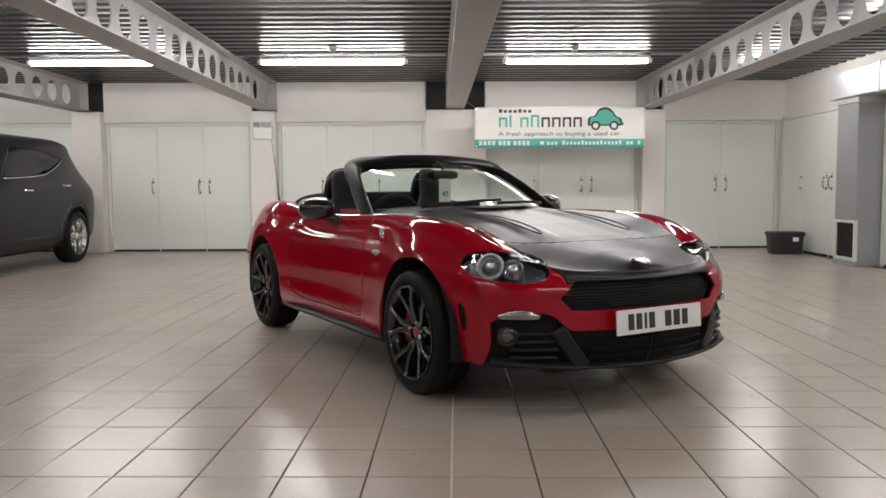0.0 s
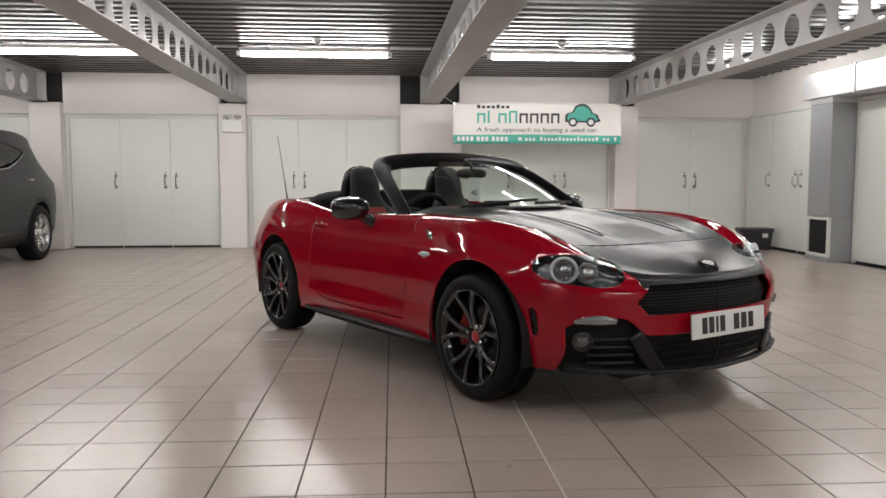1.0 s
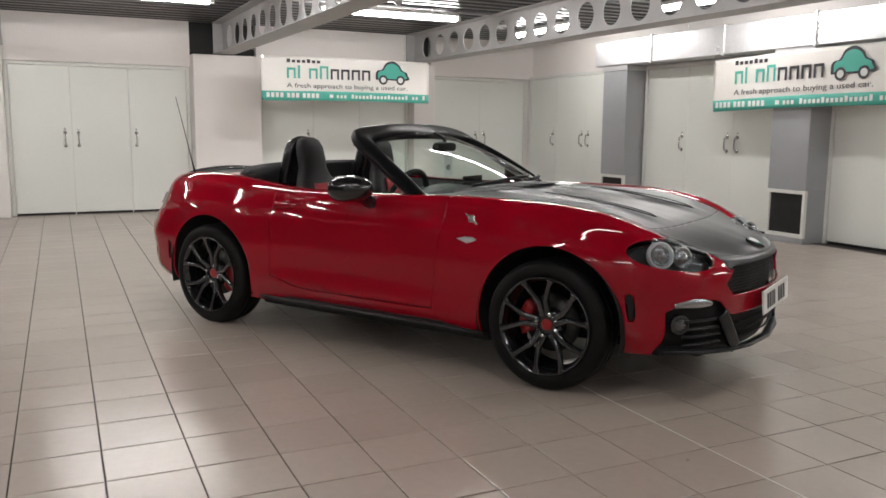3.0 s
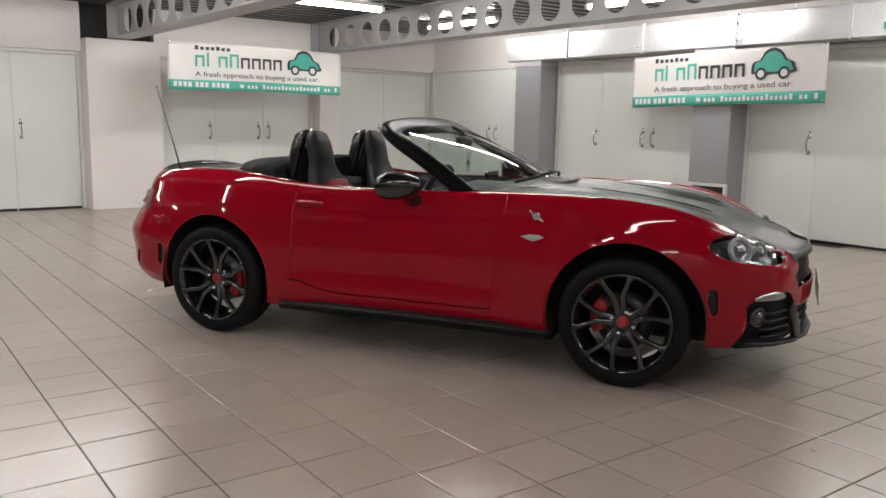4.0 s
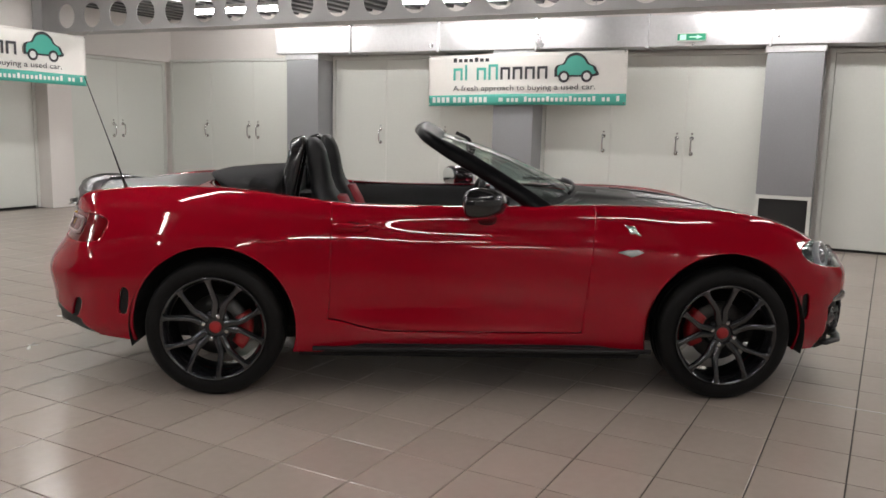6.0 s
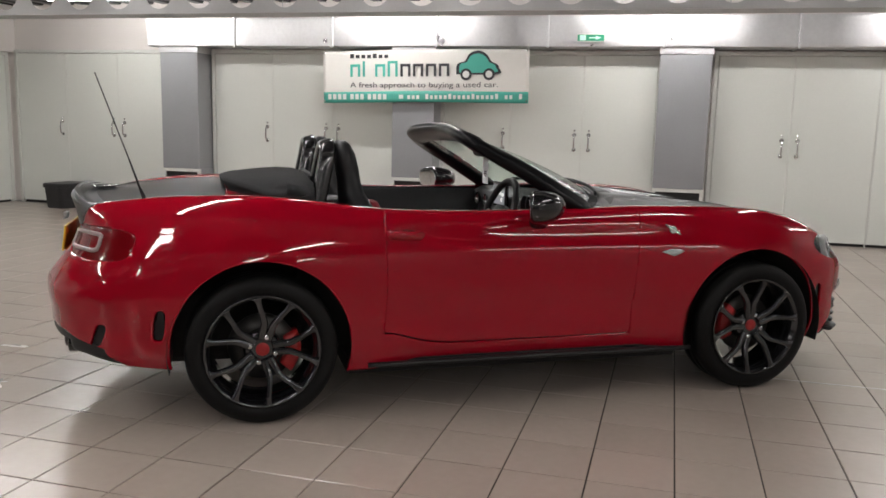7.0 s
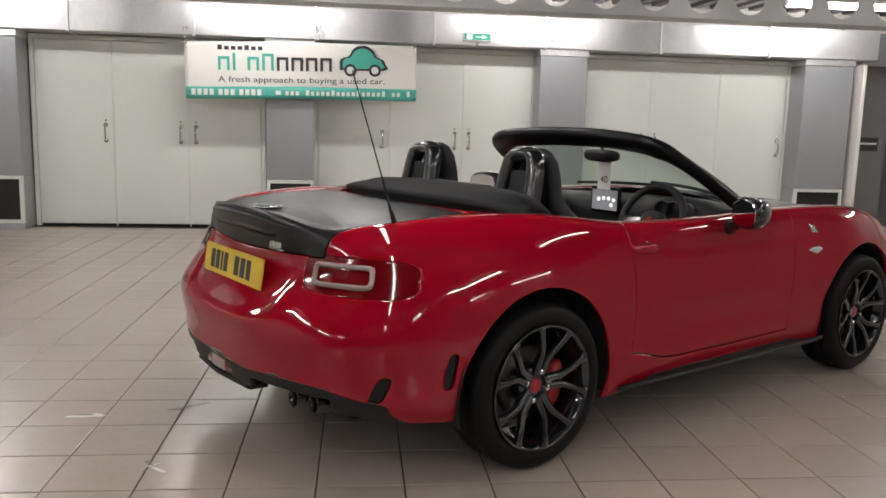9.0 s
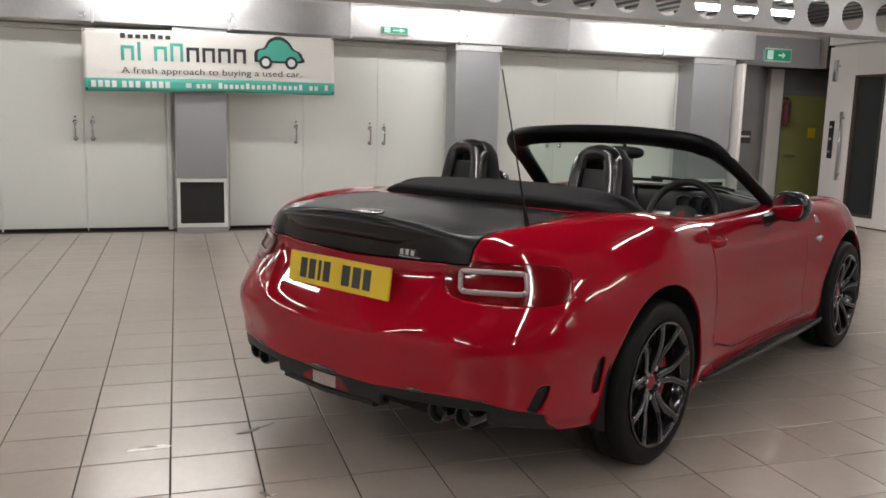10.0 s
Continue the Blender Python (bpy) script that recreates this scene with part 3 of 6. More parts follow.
def banner(m, w, h, ties):
    b = root("banner", m, "white vinyl banner with teal strip, slogan and small teal car sign", "banner", "hung banners")
    nx, nz = 60, 14
    V, F = [], []

    def rip(x, z):
        return 0.008 * math.sin(x * 5.1 + 0.6) * (0.4 + 0.6 * (h - z) / h) + 0.004 * math.sin(x * 13 + z * 6)
    for i in range(nx + 1):
        for k in range(nz + 1):
            x, z = -w / 2 + w * i / nx, h * k / nz
            V.append((x, rip(x, z), z + 0.006 * math.cos(2 * math.pi * x / w)))
    for i in range(nx):
        for k in range(nz):
            a = i * (nz + 1) + k
            F.append((a, a + nz + 1, a + nz + 2, a + 1))
    solid(vf("sheet", V, F, M_BANNER, b, smooth=True), 0.0012, 0.0)
    Y = -0.016
    # the teal strip follows the sheet
    W = [(x, y - 0.002, z) for x, y, z in V]
    SF = [f for f in F if max(W[i][2] for i in f) < 0.20 * h + 0.035]
    solid(vf("teal_strip", W, SF, M_TEAL, b, "teal printed strip", True), 0.0006, 0.0)
    # brand words as plain bars, the slogan in letters
    for k in range(7):
        flat("word_bar", rect((-0.36 + 0.0285 * k) * w, (-0.341 + 0.0285 * k) * w, 0.855 * h, (0.94 if k in (0, 4) else 0.92) * h), Y, 0.0006, M_PRINTDARK, b)
    for k in range(8):
        x0 = -0.36 * w + k * 0.0625 * w
        tall = (0.50, 0.80) if k in (1, 3) else (0.50, 0.74)
        mat, wd, st = (M_TEAL if k < 4 else M_PRINTDARK), (0.012 if k == 1 else 0.050) * w, 0.012 * w
        flat("word_bar", rect(x0, x0 + st, tall[0] * h, tall[1] * h), Y, 0.0006, mat, b)
        if k != 1:
            flat("word_bar", rect(x0 + st, x0 + wd, tall[1] * h - st, tall[1] * h), Y, 0.0006, mat, b)
            flat("word_bar", rect(x0 + wd - st, x0 + wd, tall[0] * h, tall[1] * h - st), Y, 0.0006, mat, b)
    car_sign(b, 0.262 * w, 0.665 * h, 0.20 * w, Y)
    text_mesh("slogan", "A fresh approach to buying a used car.", 0.085, pose(0.0, Y, 0.335 * h, 90), M_PRINTDARK, b, 0.72 * w)["kind"] = "stuff"
    x = -0.475 * w
    for n in (4, 3, 4):
        for k in range(n):
            flat("number_bar", rect(x, x + 0.017 * w, 0.060 * h, 0.165 * h), Y, 0.0006, M_PRINTWHITE, b)
            x += 0.0255 * w
        x += 0.012 * w
    flat("number_bar", rect(-0.117 * w, -0.095 * w, 0.075 * h, 0.15 * h), Y, 0.0006, M_PRINTWHITE, b)
    for k in range(25):
        if k not in (3, 20, 23):
            a = (-0.075 + 0.0222 * k) * w
            flat("address_bar", rect(a, a + 0.0135 * w, 0.068 * h, (0.165 if k % 5 == 4 else 0.14) * h), Y, 0.0006, M_PRINTWHITE, b)
    for s in (-1, 1):
        for z in (0.02, h - 0.02):
            v = [(x, z2) for x, _, z2 in disc(s * (w / 2 - 0.02), z, 0.010, 0, 12)]
            flat("eyelet", v, Y - 0.002, 0.002, M_CHROME, b)
        bm = bmesh.new()
        cyl(bm, (s * (w / 2 - 0.02), 0, h - 0.02), (s * (w / 2 + ties[0]), ties[1], h + ties[2]), 0.0022, seg=6)
        part("cord", bm, M_PRINTWHITE, b, "thin white cord")
    return b


banner(pose(1.754, 6.51, 1.568), 2.46, 0.585, (0.12, 0.0, 0.075))
banner(pose(5.05, 1.712, 1.455, 0, -0.9, -90), 2.455, 0.595, (-0.01, -0.02, 0.05))


# ---- exit signs, emergency light, bin ----
def exit_sign(m, w, h, arrow):
    s = root("exit_sign", m, "green and white lit emergency exit sign", "exit sign", "exit signs")
    bm = bmesh.new()
    box(bm, -w / 2, w / 2, -0.018, 0.018, -h / 2, h / 2, 0.004)
    part("sign_body", bm, M_BATTEN, s)
    flat("sign_face", rect(-w / 2 + 0.07 * h, w / 2 - 0.07 * h, -h / 2 + 0.10 * h, h / 2 - 0.10 * h), -0.0195, 0.001, M_GREEN, s)
    flat("door_shape", rect(-w * 0.40, -w * 0.18, -h * 0.33, h * 0.33), -0.0208, 0.0008, M_EXITWHITE, s)
    a = arrow
    flat("arrow", [(p * a * w + w * 0.13, q * h) for p, q in ((-0.20, -0.07), (0.05, -0.07), (0.05, -0.25), (0.24, 0.0), (0.05, 0.25), (0.05, 0.07), (-0.20, 0.07))], -0.0208, 0.0008, M_EXITWHITE, s)
    for x in (-w * 0.35, w * 0.35):
        bm = bmesh.new()
        cyl(bm, (x, 0, h / 2), (x, 0, h / 2 + 0.04), 0.004, seg=6)
        part("bracket", bm, M_STEEL, s)


exit_sign(pose(5.05, -0.175, 2.183, 0, 0, -90), 0.30, 0.085, 1)
exit_sign(pose(5.375, -5.56, 2.205, 0, 0, -90), 0.44, 0.175, 0.6)


def emergency_light():
    e = root("emergency_light", pose(-2.735, 7.515, 1.76), "white twin-spot emergency light box on the pier", "emergency light")
    bm = bmesh.new()
    box(bm, -0.15, 0.15, -0.08, 0, 0.0, 0.19, 0.012)
    part("light_box", bm, M_BATTEN, e)
    for s in (-1, 1):
        bm = bmesh.new()
        box(bm, -0.058, 0.058, -0.05, 0.03, -0.030, 0.030, 0.010)
        sh = part("spot_head", bm, M_BATTEN, e, "pale square spot head")
        sh.matrix_local = pose(s * 0.076, -0.045, 0.240, 12, 0, s * 10)
        bm = bmesh.new()
        box(bm, -0.050, 0.050, -0.055, -0.051, -0.024, 0.024, 0.001)
        part("spot_lens", bm, M_COLUMN, sh, "grey spot lens")
        bm = bmesh.new()
        cyl(bm, (s * 0.075, -0.045, 0.18), (s * 0.075, -0.045, 0.235), 0.010, seg=8)
        part("spot_neck", bm, M_PRINTDARK, e)


emergency_light()


def smoke_detector(x, y):
    d = root("smoke_detector", pose(x, y, CEIL), "small pale domed detector under the steel deck", "detector", "ceiling detectors")
    V, F = lathe([(0.05, 0.0), (0.05, -0.02), (0.042, -0.03), (0.03, -0.05), (0.015, -0.058), (0.001, -0.06)], 20, "z")
    vf("dome", V, F, M_COLUMN, d, "grey dome", True)
    V, F = lathe([(0.058, 0.002), (0.058, -0.012), (0.05, -0.016), (0.03, -0.016)], 20, "z")
    vf("base_ring", V, F, M_BATTEN, d, "pale base ring", True)


for x, y in ((-1.25, 4.45), (1.62, 4.45)):
    smoke_detector(x, y)


def cable_tray(x0, x1, y):
    t = root("cable_tray", pose(0, y, 2.632), "thin perforated steel cable tray under the deck", "cable tray", "cable trays", "structure")
    bm = bmesh.new()
    for s in (-1, 1):
        box(bm, x0, x1, s * 0.028 - 0.0015, s * 0.028 + 0.0015, 0.0, 0.022)
    part("tray_side", bm, M_STEEL, t)
    n = int((x1 - x0) / 0.04)
    bm = bmesh.new()
    for i in range(n):
        x = x0 + (i + 0.5) * (x1 - x0) / n
        box(bm, x - 0.011, x + 0.011, -0.0265, 0.0265, 0.0, 0.003)
    ob = part("tray_rungs", bm, M_STEEL, t, "perforated bottom")
    tagged(ob, "perforated bottom", kind="stuff")


for y in (4.88, 1.25):
    for x0, x1 in ((-5.45, -5.06), (-3.22, -2.84), (-2.50, -2.23), (-0.40, 0.09), (0.43, 0.81), (2.63, 3.08)):
        cable_tray(x0, x1, y)


def wall_cable(pts, name="wall_cable", label="thin white cable clipped to the pier"):
    V, F = sweep(smooth_path(pts, 5), 0.006, 0.005, (0, -1, 0), 2, 8)
    return tagged(vf(name, V, F, M_BATTEN, None, "", True), label, "cable", kind="structure")


wall_cable([(-2.60, 7.512, 1.78), (-2.575, 7.512, 1.70), (-2.57, 7.512, 1.2), (-2.56, 7.512, 0.4), (-2.56, 7.512, 0.02)])
wall_cable([(-2.60, 7.512, 1.95), (-2.58, 7.512, 2.0), (-2.58, 7.512, 2.19)])


def bin_box():
    b = root("storage_bin", pose(5.1, 6.62, 0, 0, 0, -6), "black plastic bin with a lid and white label", "bin")
    secs = []
    for z, s in ((0, 0.88), (0.02, 0.9), (0.27, 1.0)):
        secs.append([(x * s, y * s, z) for x, y in superellipse(0.24, 0.18, 6, 28)])
    vf("bin_body", *rings(secs), M_BIN, b, smooth=False)
    secs = [[(x * s, y * s, z) for x, y in superellipse(0.255, 0.195, 6, 28)] for z, s in ((0.272, 1.0), (0.31, 1.0), (0.325, 0.95))]
    vf("lid", *rings(secs), M_BIN, b)
    bm = bmesh.new()
    box(bm, 0.06, 0.14, -0.184, -0.180, 0.19, 0.25)
    part("label_sticker", bm, M_PRINTWHITE, b, "small white sticker")


bin_box()


# ---- way out: open leaf, glazed door, olive door, extinguisher ----
def open_leaf():
    d = root("white_door_leaf", pose(5.42, -4.80, 0, 0, 0, 176), "white door leaf standing open, seen edge on", "door")
    bm = bmesh.new()
    box(bm, 0.0, 0.40, -0.022, 0.022, 0.01, 2.04, 0.003)
    part("leaf", bm, M_WALL, d)
    bm = bmesh.new()
    cyl(bm, (0.34, 0.022, 1.0), (0.34, 0.05, 1.0), 0.012, seg=10)
    cyl(bm, (0.34, 0.05, 1.0), (0.24, 0.05, 1.0), 0.009, seg=10)
    part("door_handle", bm, M_CHROME, d)


open_leaf()


def glazed_door():
    d = root("glazed_door", pose(5.22, SOUTH - 0.035, 0, 0, 0, 180), "large white door with a tall dark glass panel, closed", "door")
    bm = bmesh.new()
    W, T, g0, g1 = 1.22, 0.028, 0.47, 0.95
    for x0, x1, z0, z1 in ((0, g0, 0.012, 2.33), (g1, W, 0.012, 2.33), (g0, g1, 0.012, 0.13), (g0, g1, 1.95, 2.33)):
        box(bm, x0, x1, -T, T, z0, z1, 0.003)
    part("door_leaf", bm, M_WALL, d)
    bm = bmesh.new()
    for x0, x1, z0, z1 in ((g0, g0 + 0.055, 0.13, 1.95), (g1 - 0.03, g1, 0.13, 1.95), (g0 + 0.055, g1 - 0.03, 0.13, 0.165), (g0 + 0.055, g1 - 0.03, 1.92, 1.95)):
        box(bm, x0, x1, -T - 0.012, T, z0, z1, 0.004)
    part("glazing_bead", bm, M_BROWN, d, "dark brown glazing bead")
    bm = bmesh.new()
    box(bm, g0 + 0.055, g1 - 0.03, -0.006, 0.006, 0.165, 1.92)
    part("glass_panel", bm, M_DARKGLASS, d, "dark reflective glass panel")
    bm = bmesh.new()
    for z in (0.66, 1.40):
        cyl(bm, (0.34, -T, z), (0.34, -T - 0.05, z), 0.011, seg=10)
    cyl(bm, (0.34, -T - 0.05, 0.58), (0.34, -T - 0.05, 1.48), 0.016, seg=12)
    part("pull_bar", bm, M_STEEL, d, "long steel pull bar", True)
    bm = bmesh.new()
    box(bm, 0.11, 0.19, -T - 0.014, -T, 0.86, 1.36, 0.003)
    lk = part("lock_plate", bm, M_PRINTDARK, d, "dark lock plate")
    for z in (0.95, 1.12, 1.28):
        bm = bmesh.new()
        cyl(bm, (0.15, -T - 0.013, z), (0.15, -T - 0.03, z), 0.018, seg=12)
        part("lock_cylinder", bm, M_STEEL, lk, smooth=True)
    bm = bmesh.new()
    box(bm, 0.10, 0.16, -T - 0.03, -T, 1.88, 2.16, 0.006)
    cyl(bm, (0.16, -T - 0.02, 2.08), (0.21, -T - 0.02, 2.08), 0.010, seg=8)
    part("flush_bolt", bm, M_STEEL, d, "steel bolt")


glazed_door()


def olive_door():
    d = root("olive_door", pose(6.015, -6.26, -0.3, 0, 0, -90), "closed olive-yellow door in the dim lobby", "door")
    bm = bmesh.new()
    box(bm, 0.0, 1.1, -0.04, 0.0, 0.01, 2.02, 0.004)
    part("leaf", bm, M_OLIVE, d)
    bm = bmesh.new()
    box(bm, -0.06, -0.002, -0.05, 0.0, 0.0, 2.08, 0.003)
    box(bm, 1.102, 1.16, -0.05, 0.0, 0.0, 2.08, 0.003)
    box(bm, -0.06, 1.16, -0.048, 0.0, 2.022, 2.08, 0.003)
    part("door_frame", bm, M_CORR, d)
    bm = bmesh.new()
    cyl(bm, (0.1, -0.04, 1.15), (0.1, -0.09, 1.15), 0.014, seg=10)
    cyl(bm, (0.1, -0.09, 1.15), (0.22, -0.09, 1.15), 0.010, seg=10)
    part("door_handle", bm, M_STEEL, d)
    bm = bmesh.new()
    box(bm, 0.48, 0.62, -0.043, -0.040, 1.42, 1.56)
    part("warning_sign", bm, M_PLATEY, d, "small yellow sign")


olive_door()


def extinguisher():
    e = root("fire_extinguisher", pose(5.88, -6.235, 1.28) @ Matrix.Scale(0.72, 4), "dark red fire extinguisher hung on the lobby post", "fire extinguisher")
    V, F = lathe([(0.001, 0), (0.06, 0.005), (0.075, 0.03), (0.075, 0.40), (0.055, 0.46), (0.025, 0.49), (0.02, 0.52), (0.001, 0.52)], 20, "z")
    vf("cylinder", V, F, M_EXTRED, e, smooth=True)
    bm = bmesh.new()
    box(bm, -0.03, 0.10, -0.012, 0.012, 0.52, 0.56, 0.004)
    part("lever", bm, M_PRINTDARK, e)
    V, F = sweep(smooth_path([(-0.03, 0, 0.53), (-0.11, 0, 0.46), (-0.11, 0, 0.2), (-0.09, 0, 0.08)], 6), 0.012, 0.012, (0, 1, 0), 2, 8)
    vf("hose", V, F, M_PRINTDARK, e, smooth=True)
    bm = bmesh.new()
    box(bm, 0.07, 0.145, -0.03, 0.03, 0.3, 0.36)
    part("wall_bracket", bm, M_STEEL, e)


extinguisher()


# ---- the red roadster ----
def along(ts, vals, t, mirror=False):
    """Cubic line through values at ts."""
    ts, vals = np.asarray(ts, float), np.asarray(vals, float)
    m = np.gradient(vals, ts, axis=0)
    i = np.clip(np.searchsorted(ts, t, side="right") - 1, 0, len(ts) - 2)
    h = ts[i + 1] - ts[i]
    s = (t - ts[i]) / h
    sh = (...,) + (None,) * (vals.ndim - 1)
    s, h = s[sh], h[sh]
    return ((2 * s ** 3 - 3 * s ** 2 + 1) * vals[i] + (s ** 3 - 2 * s ** 2 + s) * h * m[i]
            + (-2 * s ** 3 + 3 * s ** 2) * vals[i + 1] + (s ** 3 - s ** 2) * h * m[i + 1])


def ext(rows, k=2):
    """Adds the mirror image past both ends on the middle plane, so that the skin closes smoothly there."""
    a = np.asarray(rows, float)
    f = np.array([1, -1, 1])[:a.shape[1]] if a.shape[1] == 3 else np.array([1, -1])
    return np.vstack([a[k:0:-1] * f, a, a[-2:-2 - k:-1] * f])


# half plan (x, y) from the middle of the nose round the side to the middle of the tail
PLAN_MID = [(1.975, 0), (1.948, 0.26), (1.89, 0.46), (1.80, 0.63), (1.66, 0.745), (1.42, 0.825), (1.155, 0.862), (0.70, 0.825),
            (0, 0.808), (-0.6, 0.828), (-1.155, 0.872), (-1.5, 0.838), (-1.78, 0.765), (-1.935, 0.63), (-2.015, 0.41), (-2.045, 0)]
PLAN_LOW = [(1.96, 0), (1.935, 0.26), (1.88, 0.46), (1.80, 0.62), (1.665, 0.735), (1.42, 0.805), (1.155, 0.845), (0.70, 0.822),
            (0, 0.822), (-0.6, 0.832), (-1.155, 0.858), (-1.5, 0.822), (-1.77, 0.745), (-1.91, 0.615), (-1.995, 0.40), (-2.028, 0)]
PLAN_TOP = [(1.935, 0), (1.905, 0.26), (1.835, 0.45), (1.70, 0.60), (1.54, 0.685), (1.36, 0.722), (1.155, 0.735), (0.70, 0.735),
            (0, 0.738), (-0.6, 0.742), (-1.155, 0.725), (-1.5, 0.665), (-1.71, 0.60), (-1.83, 0.50), (-1.905, 0.34), (-1.935, 0)]
Z_TOP = [0.635, 0.635, 0.645, 0.69, 0.765, 0.825, 0.855, 0.868, 0.852, 0.858, 0.914, 0.908, 0.886, 0.868, 0.880, 0.897]
Z_BOT = [0.205, 0.205, 0.21, 0.215, 0.22, 0.22, 0.21, 0.20, 0.20, 0.20, 0.21, 0.235, 0.26, 0.28, 0.29, 0.29]
UP_IN = [0.45, 0.45, 0.45, 0.42, 0.38, 0.34, 0.33, 0.34, 0.36, 0.34, 0.33, 0.36, 0.50, 0.75, 0.98, 1.02]
Z_MID = 0.54
SPINE_X = [-2.0, -1.93, -1.80, -1.62, -1.4, -1.15, -0.9, 0.0, 0.45, 0.6, 0.9, 1.2, 1.5, 1.72, 1.86, 2.0]
SPINE_Z = [0.895, 0.900, 0.902, 0.908, 0.922, 0.934, 0.938, 0.93, 0.917, 0.899, 0.867, 0.828, 0.777, 0.722, 0.672, 0.60]


def body_skin(nu=330):
    mid, low, top = ext(PLAN_MID), ext(PLAN_LOW), ext(PLAN_TOP)
    zt = np.concatenate([Z_TOP[2:0:-1], Z_TOP, Z_TOP[-2:-4:-1]])
    zb = np.concatenate([Z_BOT[2:0:-1], Z_BOT, Z_BOT[-2:-4:-1]])
    ui = np.concatenate([UP_IN[2:0:-1], UP_IN, UP_IN[-2:-4:-1]])
    s = np.concatenate([[0], np.cumsum(np.hypot(*np.diff(mid, axis=0).T))])
    t = np.linspace(s[2], s[-3], nu)
    m, lo, tp = along(s, mid, t), along(s, low, t), along(s, top, t)
    zt, zb, ui = along(s, zt, t), along(s, zb, t), along(s, ui, t)
    col = lambda p, z: np.column_stack([p, np.broadcast_to(z, len(p))])
    up = m + (tp - m) * ui[:, None]
    zup = Z_MID + (zt - Z_MID) * 0.64
    # a soft waist crease along the door, and a tucked flank under it
    door = np.exp(-((m[:, 0] - 0.0) / 0.62) ** 4)
    lo2 = m + (lo - m) * 0.5
    lo2[:, 1] -= 0.006 * door
    rows = [col(lo * np.array([0.985, 0.975]), zb), col(lo, 0.30), col(lo2, 0.42), col(m, Z_MID), col(up, zup),
            col(tp + (up - tp) * 0.30, zt - (zt - zup) * 0.16), col(tp, zt)]
    zc = np.interp(tp[:, 0] * 0.965, SPINE_X, SPINE_Z)
    for w in (0.06, 0.14, 0.24, 0.36, 0.5, 0.66, 0.83, 1.0):
        x = tp[:, 0] * (1 - 0.035 * w)
        y = tp[:, 1] * (1 - w)
        f = w * w * (3 - 2 * w)
        z = zt + (zc - zt) * f + 0.010 * np.exp(-((w - 0.05) / 0.08) ** 2)
        rows.append(np.column_stack([x, y, z]))
    R = np.stack(rows, 1)
    d = np.concatenate([[0], np.cumsum(np.linalg.norm(np.diff(R, axis=1), axis=2).mean(0))])
    v = np.unique(np.concatenate([np.linspace(0, d[6], 82), np.linspace(d[6], d[-1], 44)]))
    G = np.stack([along(d, R[i], v) for i in range(nu)])
    G[0, :, 1] = G[-1, :, 1] = 0
    G[:, -1, 1] = 0
    # two long swellings on the bonnet, a lip on the boot, a hollow for the rear plate
    x, y, z = G[..., 0], G[..., 1], G[..., 2]
    deckmask = (np.arange(G.shape[1]) > 82)[None, :]
    win = 1 / (1 + np.exp((x - 1.50) / 0.022)) / (1 + np.exp((0.35 - x) / 0.1))
    z += deckmask * 0.013 * win * np.exp(-((y - 0.29) / 0.085) ** 4)
    z += deckmask * 0.018 * np.exp(-((x + 1.93) / 0.06) ** 2) * (1 / (1 + np.exp((y - 0.5) / 0.03)))
    # a crisp waist line along the door and the front wing
    zw = 0.722 + 0.045 * np.exp(-((x + 0.62) / 0.22) ** 2)
    fade = 1 / (1 + np.exp((x - 0.82) / 0.05)) / (1 + np.exp((-0.62 - x) / 0.05)) * (y > 0.5)
    y -= fade * ~deckmask * 0.007 / (1 + np.exp(-(z - zw) / 0.008)) / (1 + np.exp((z - zw - 0.075) / 0.016))
    rear = x < -1.6
    arc = 0.553 + 0.20 * y ** 2 + 0.9 * y ** 4
    x += rear * 0.015 / (1 + np.exp(-(z - arc) / 0.007)) / (1 + np.exp((z - 0.80) / 0.02)) / (1 + np.exp((y - 0.30 - 0.45 * (z - 0.50)) / 0.010))
    x -= rear * 0.002 * np.exp(-((z - arc + 0.026) / 0.022) ** 2) / (1 + np.exp((y - 0.50) / 0.02))
    n, k = G.shape[:2]
    V = G.reshape(-1, 3)
    F = [(i * k + j, (i + 1) * k + j, (i + 1) * k + j + 1, i * k + j + 1) for i in range(n - 1) for j in range(k - 1)]
    return [tuple(p) for p in V], F


def cutter(skin, fn):
    A = np.array(skin[0])
    return clip(skin[0], skin[1], fn(A[:, 0], A[:, 1], A[:, 2]))


def shut(skin, fn, gap=0.0022):
    """Cuts a panel free, leaving a narrow shut line round it."""
    inner, rest = cutter(skin, lambda x, y, z: fn(x, y, z) + gap)
    _, rest = cutter(rest, lambda x, y, z: fn(x, y, z) - gap)
    return inner, rest


mx, mn = np.maximum, np.minimum


def nose_x(y, inset=0.0):
    """How far forward the lower bumper reaches at a distance y from the middle."""
    return float(np.interp(abs(y), [p[1] for p in PLAN_LOW[:6]], [p[0] for p in PLAN_LOW[:6]])) - inset


def g_cockpit(x, y, z):
    e = (np.abs((x + 0.34) / 0.94) ** 5 + np.abs(y / 0.655) ** 5) ** 0.2 - 1
    return mx(mx(e * 0.6, x - (0.60 - 0.55 * y * y)), 0.78 - z)


def g_bonnet(x, y, z):
    yb = np.interp(x, (0.2, 0.6, 1.15, 1.5, 1.75, 1.86, 2.0), (0.645, 0.635, 0.60, 0.555, 0.50, 0.45, 0.40))
    return mx(mx(y - yb, 0.35 - x), 0.596 - z)


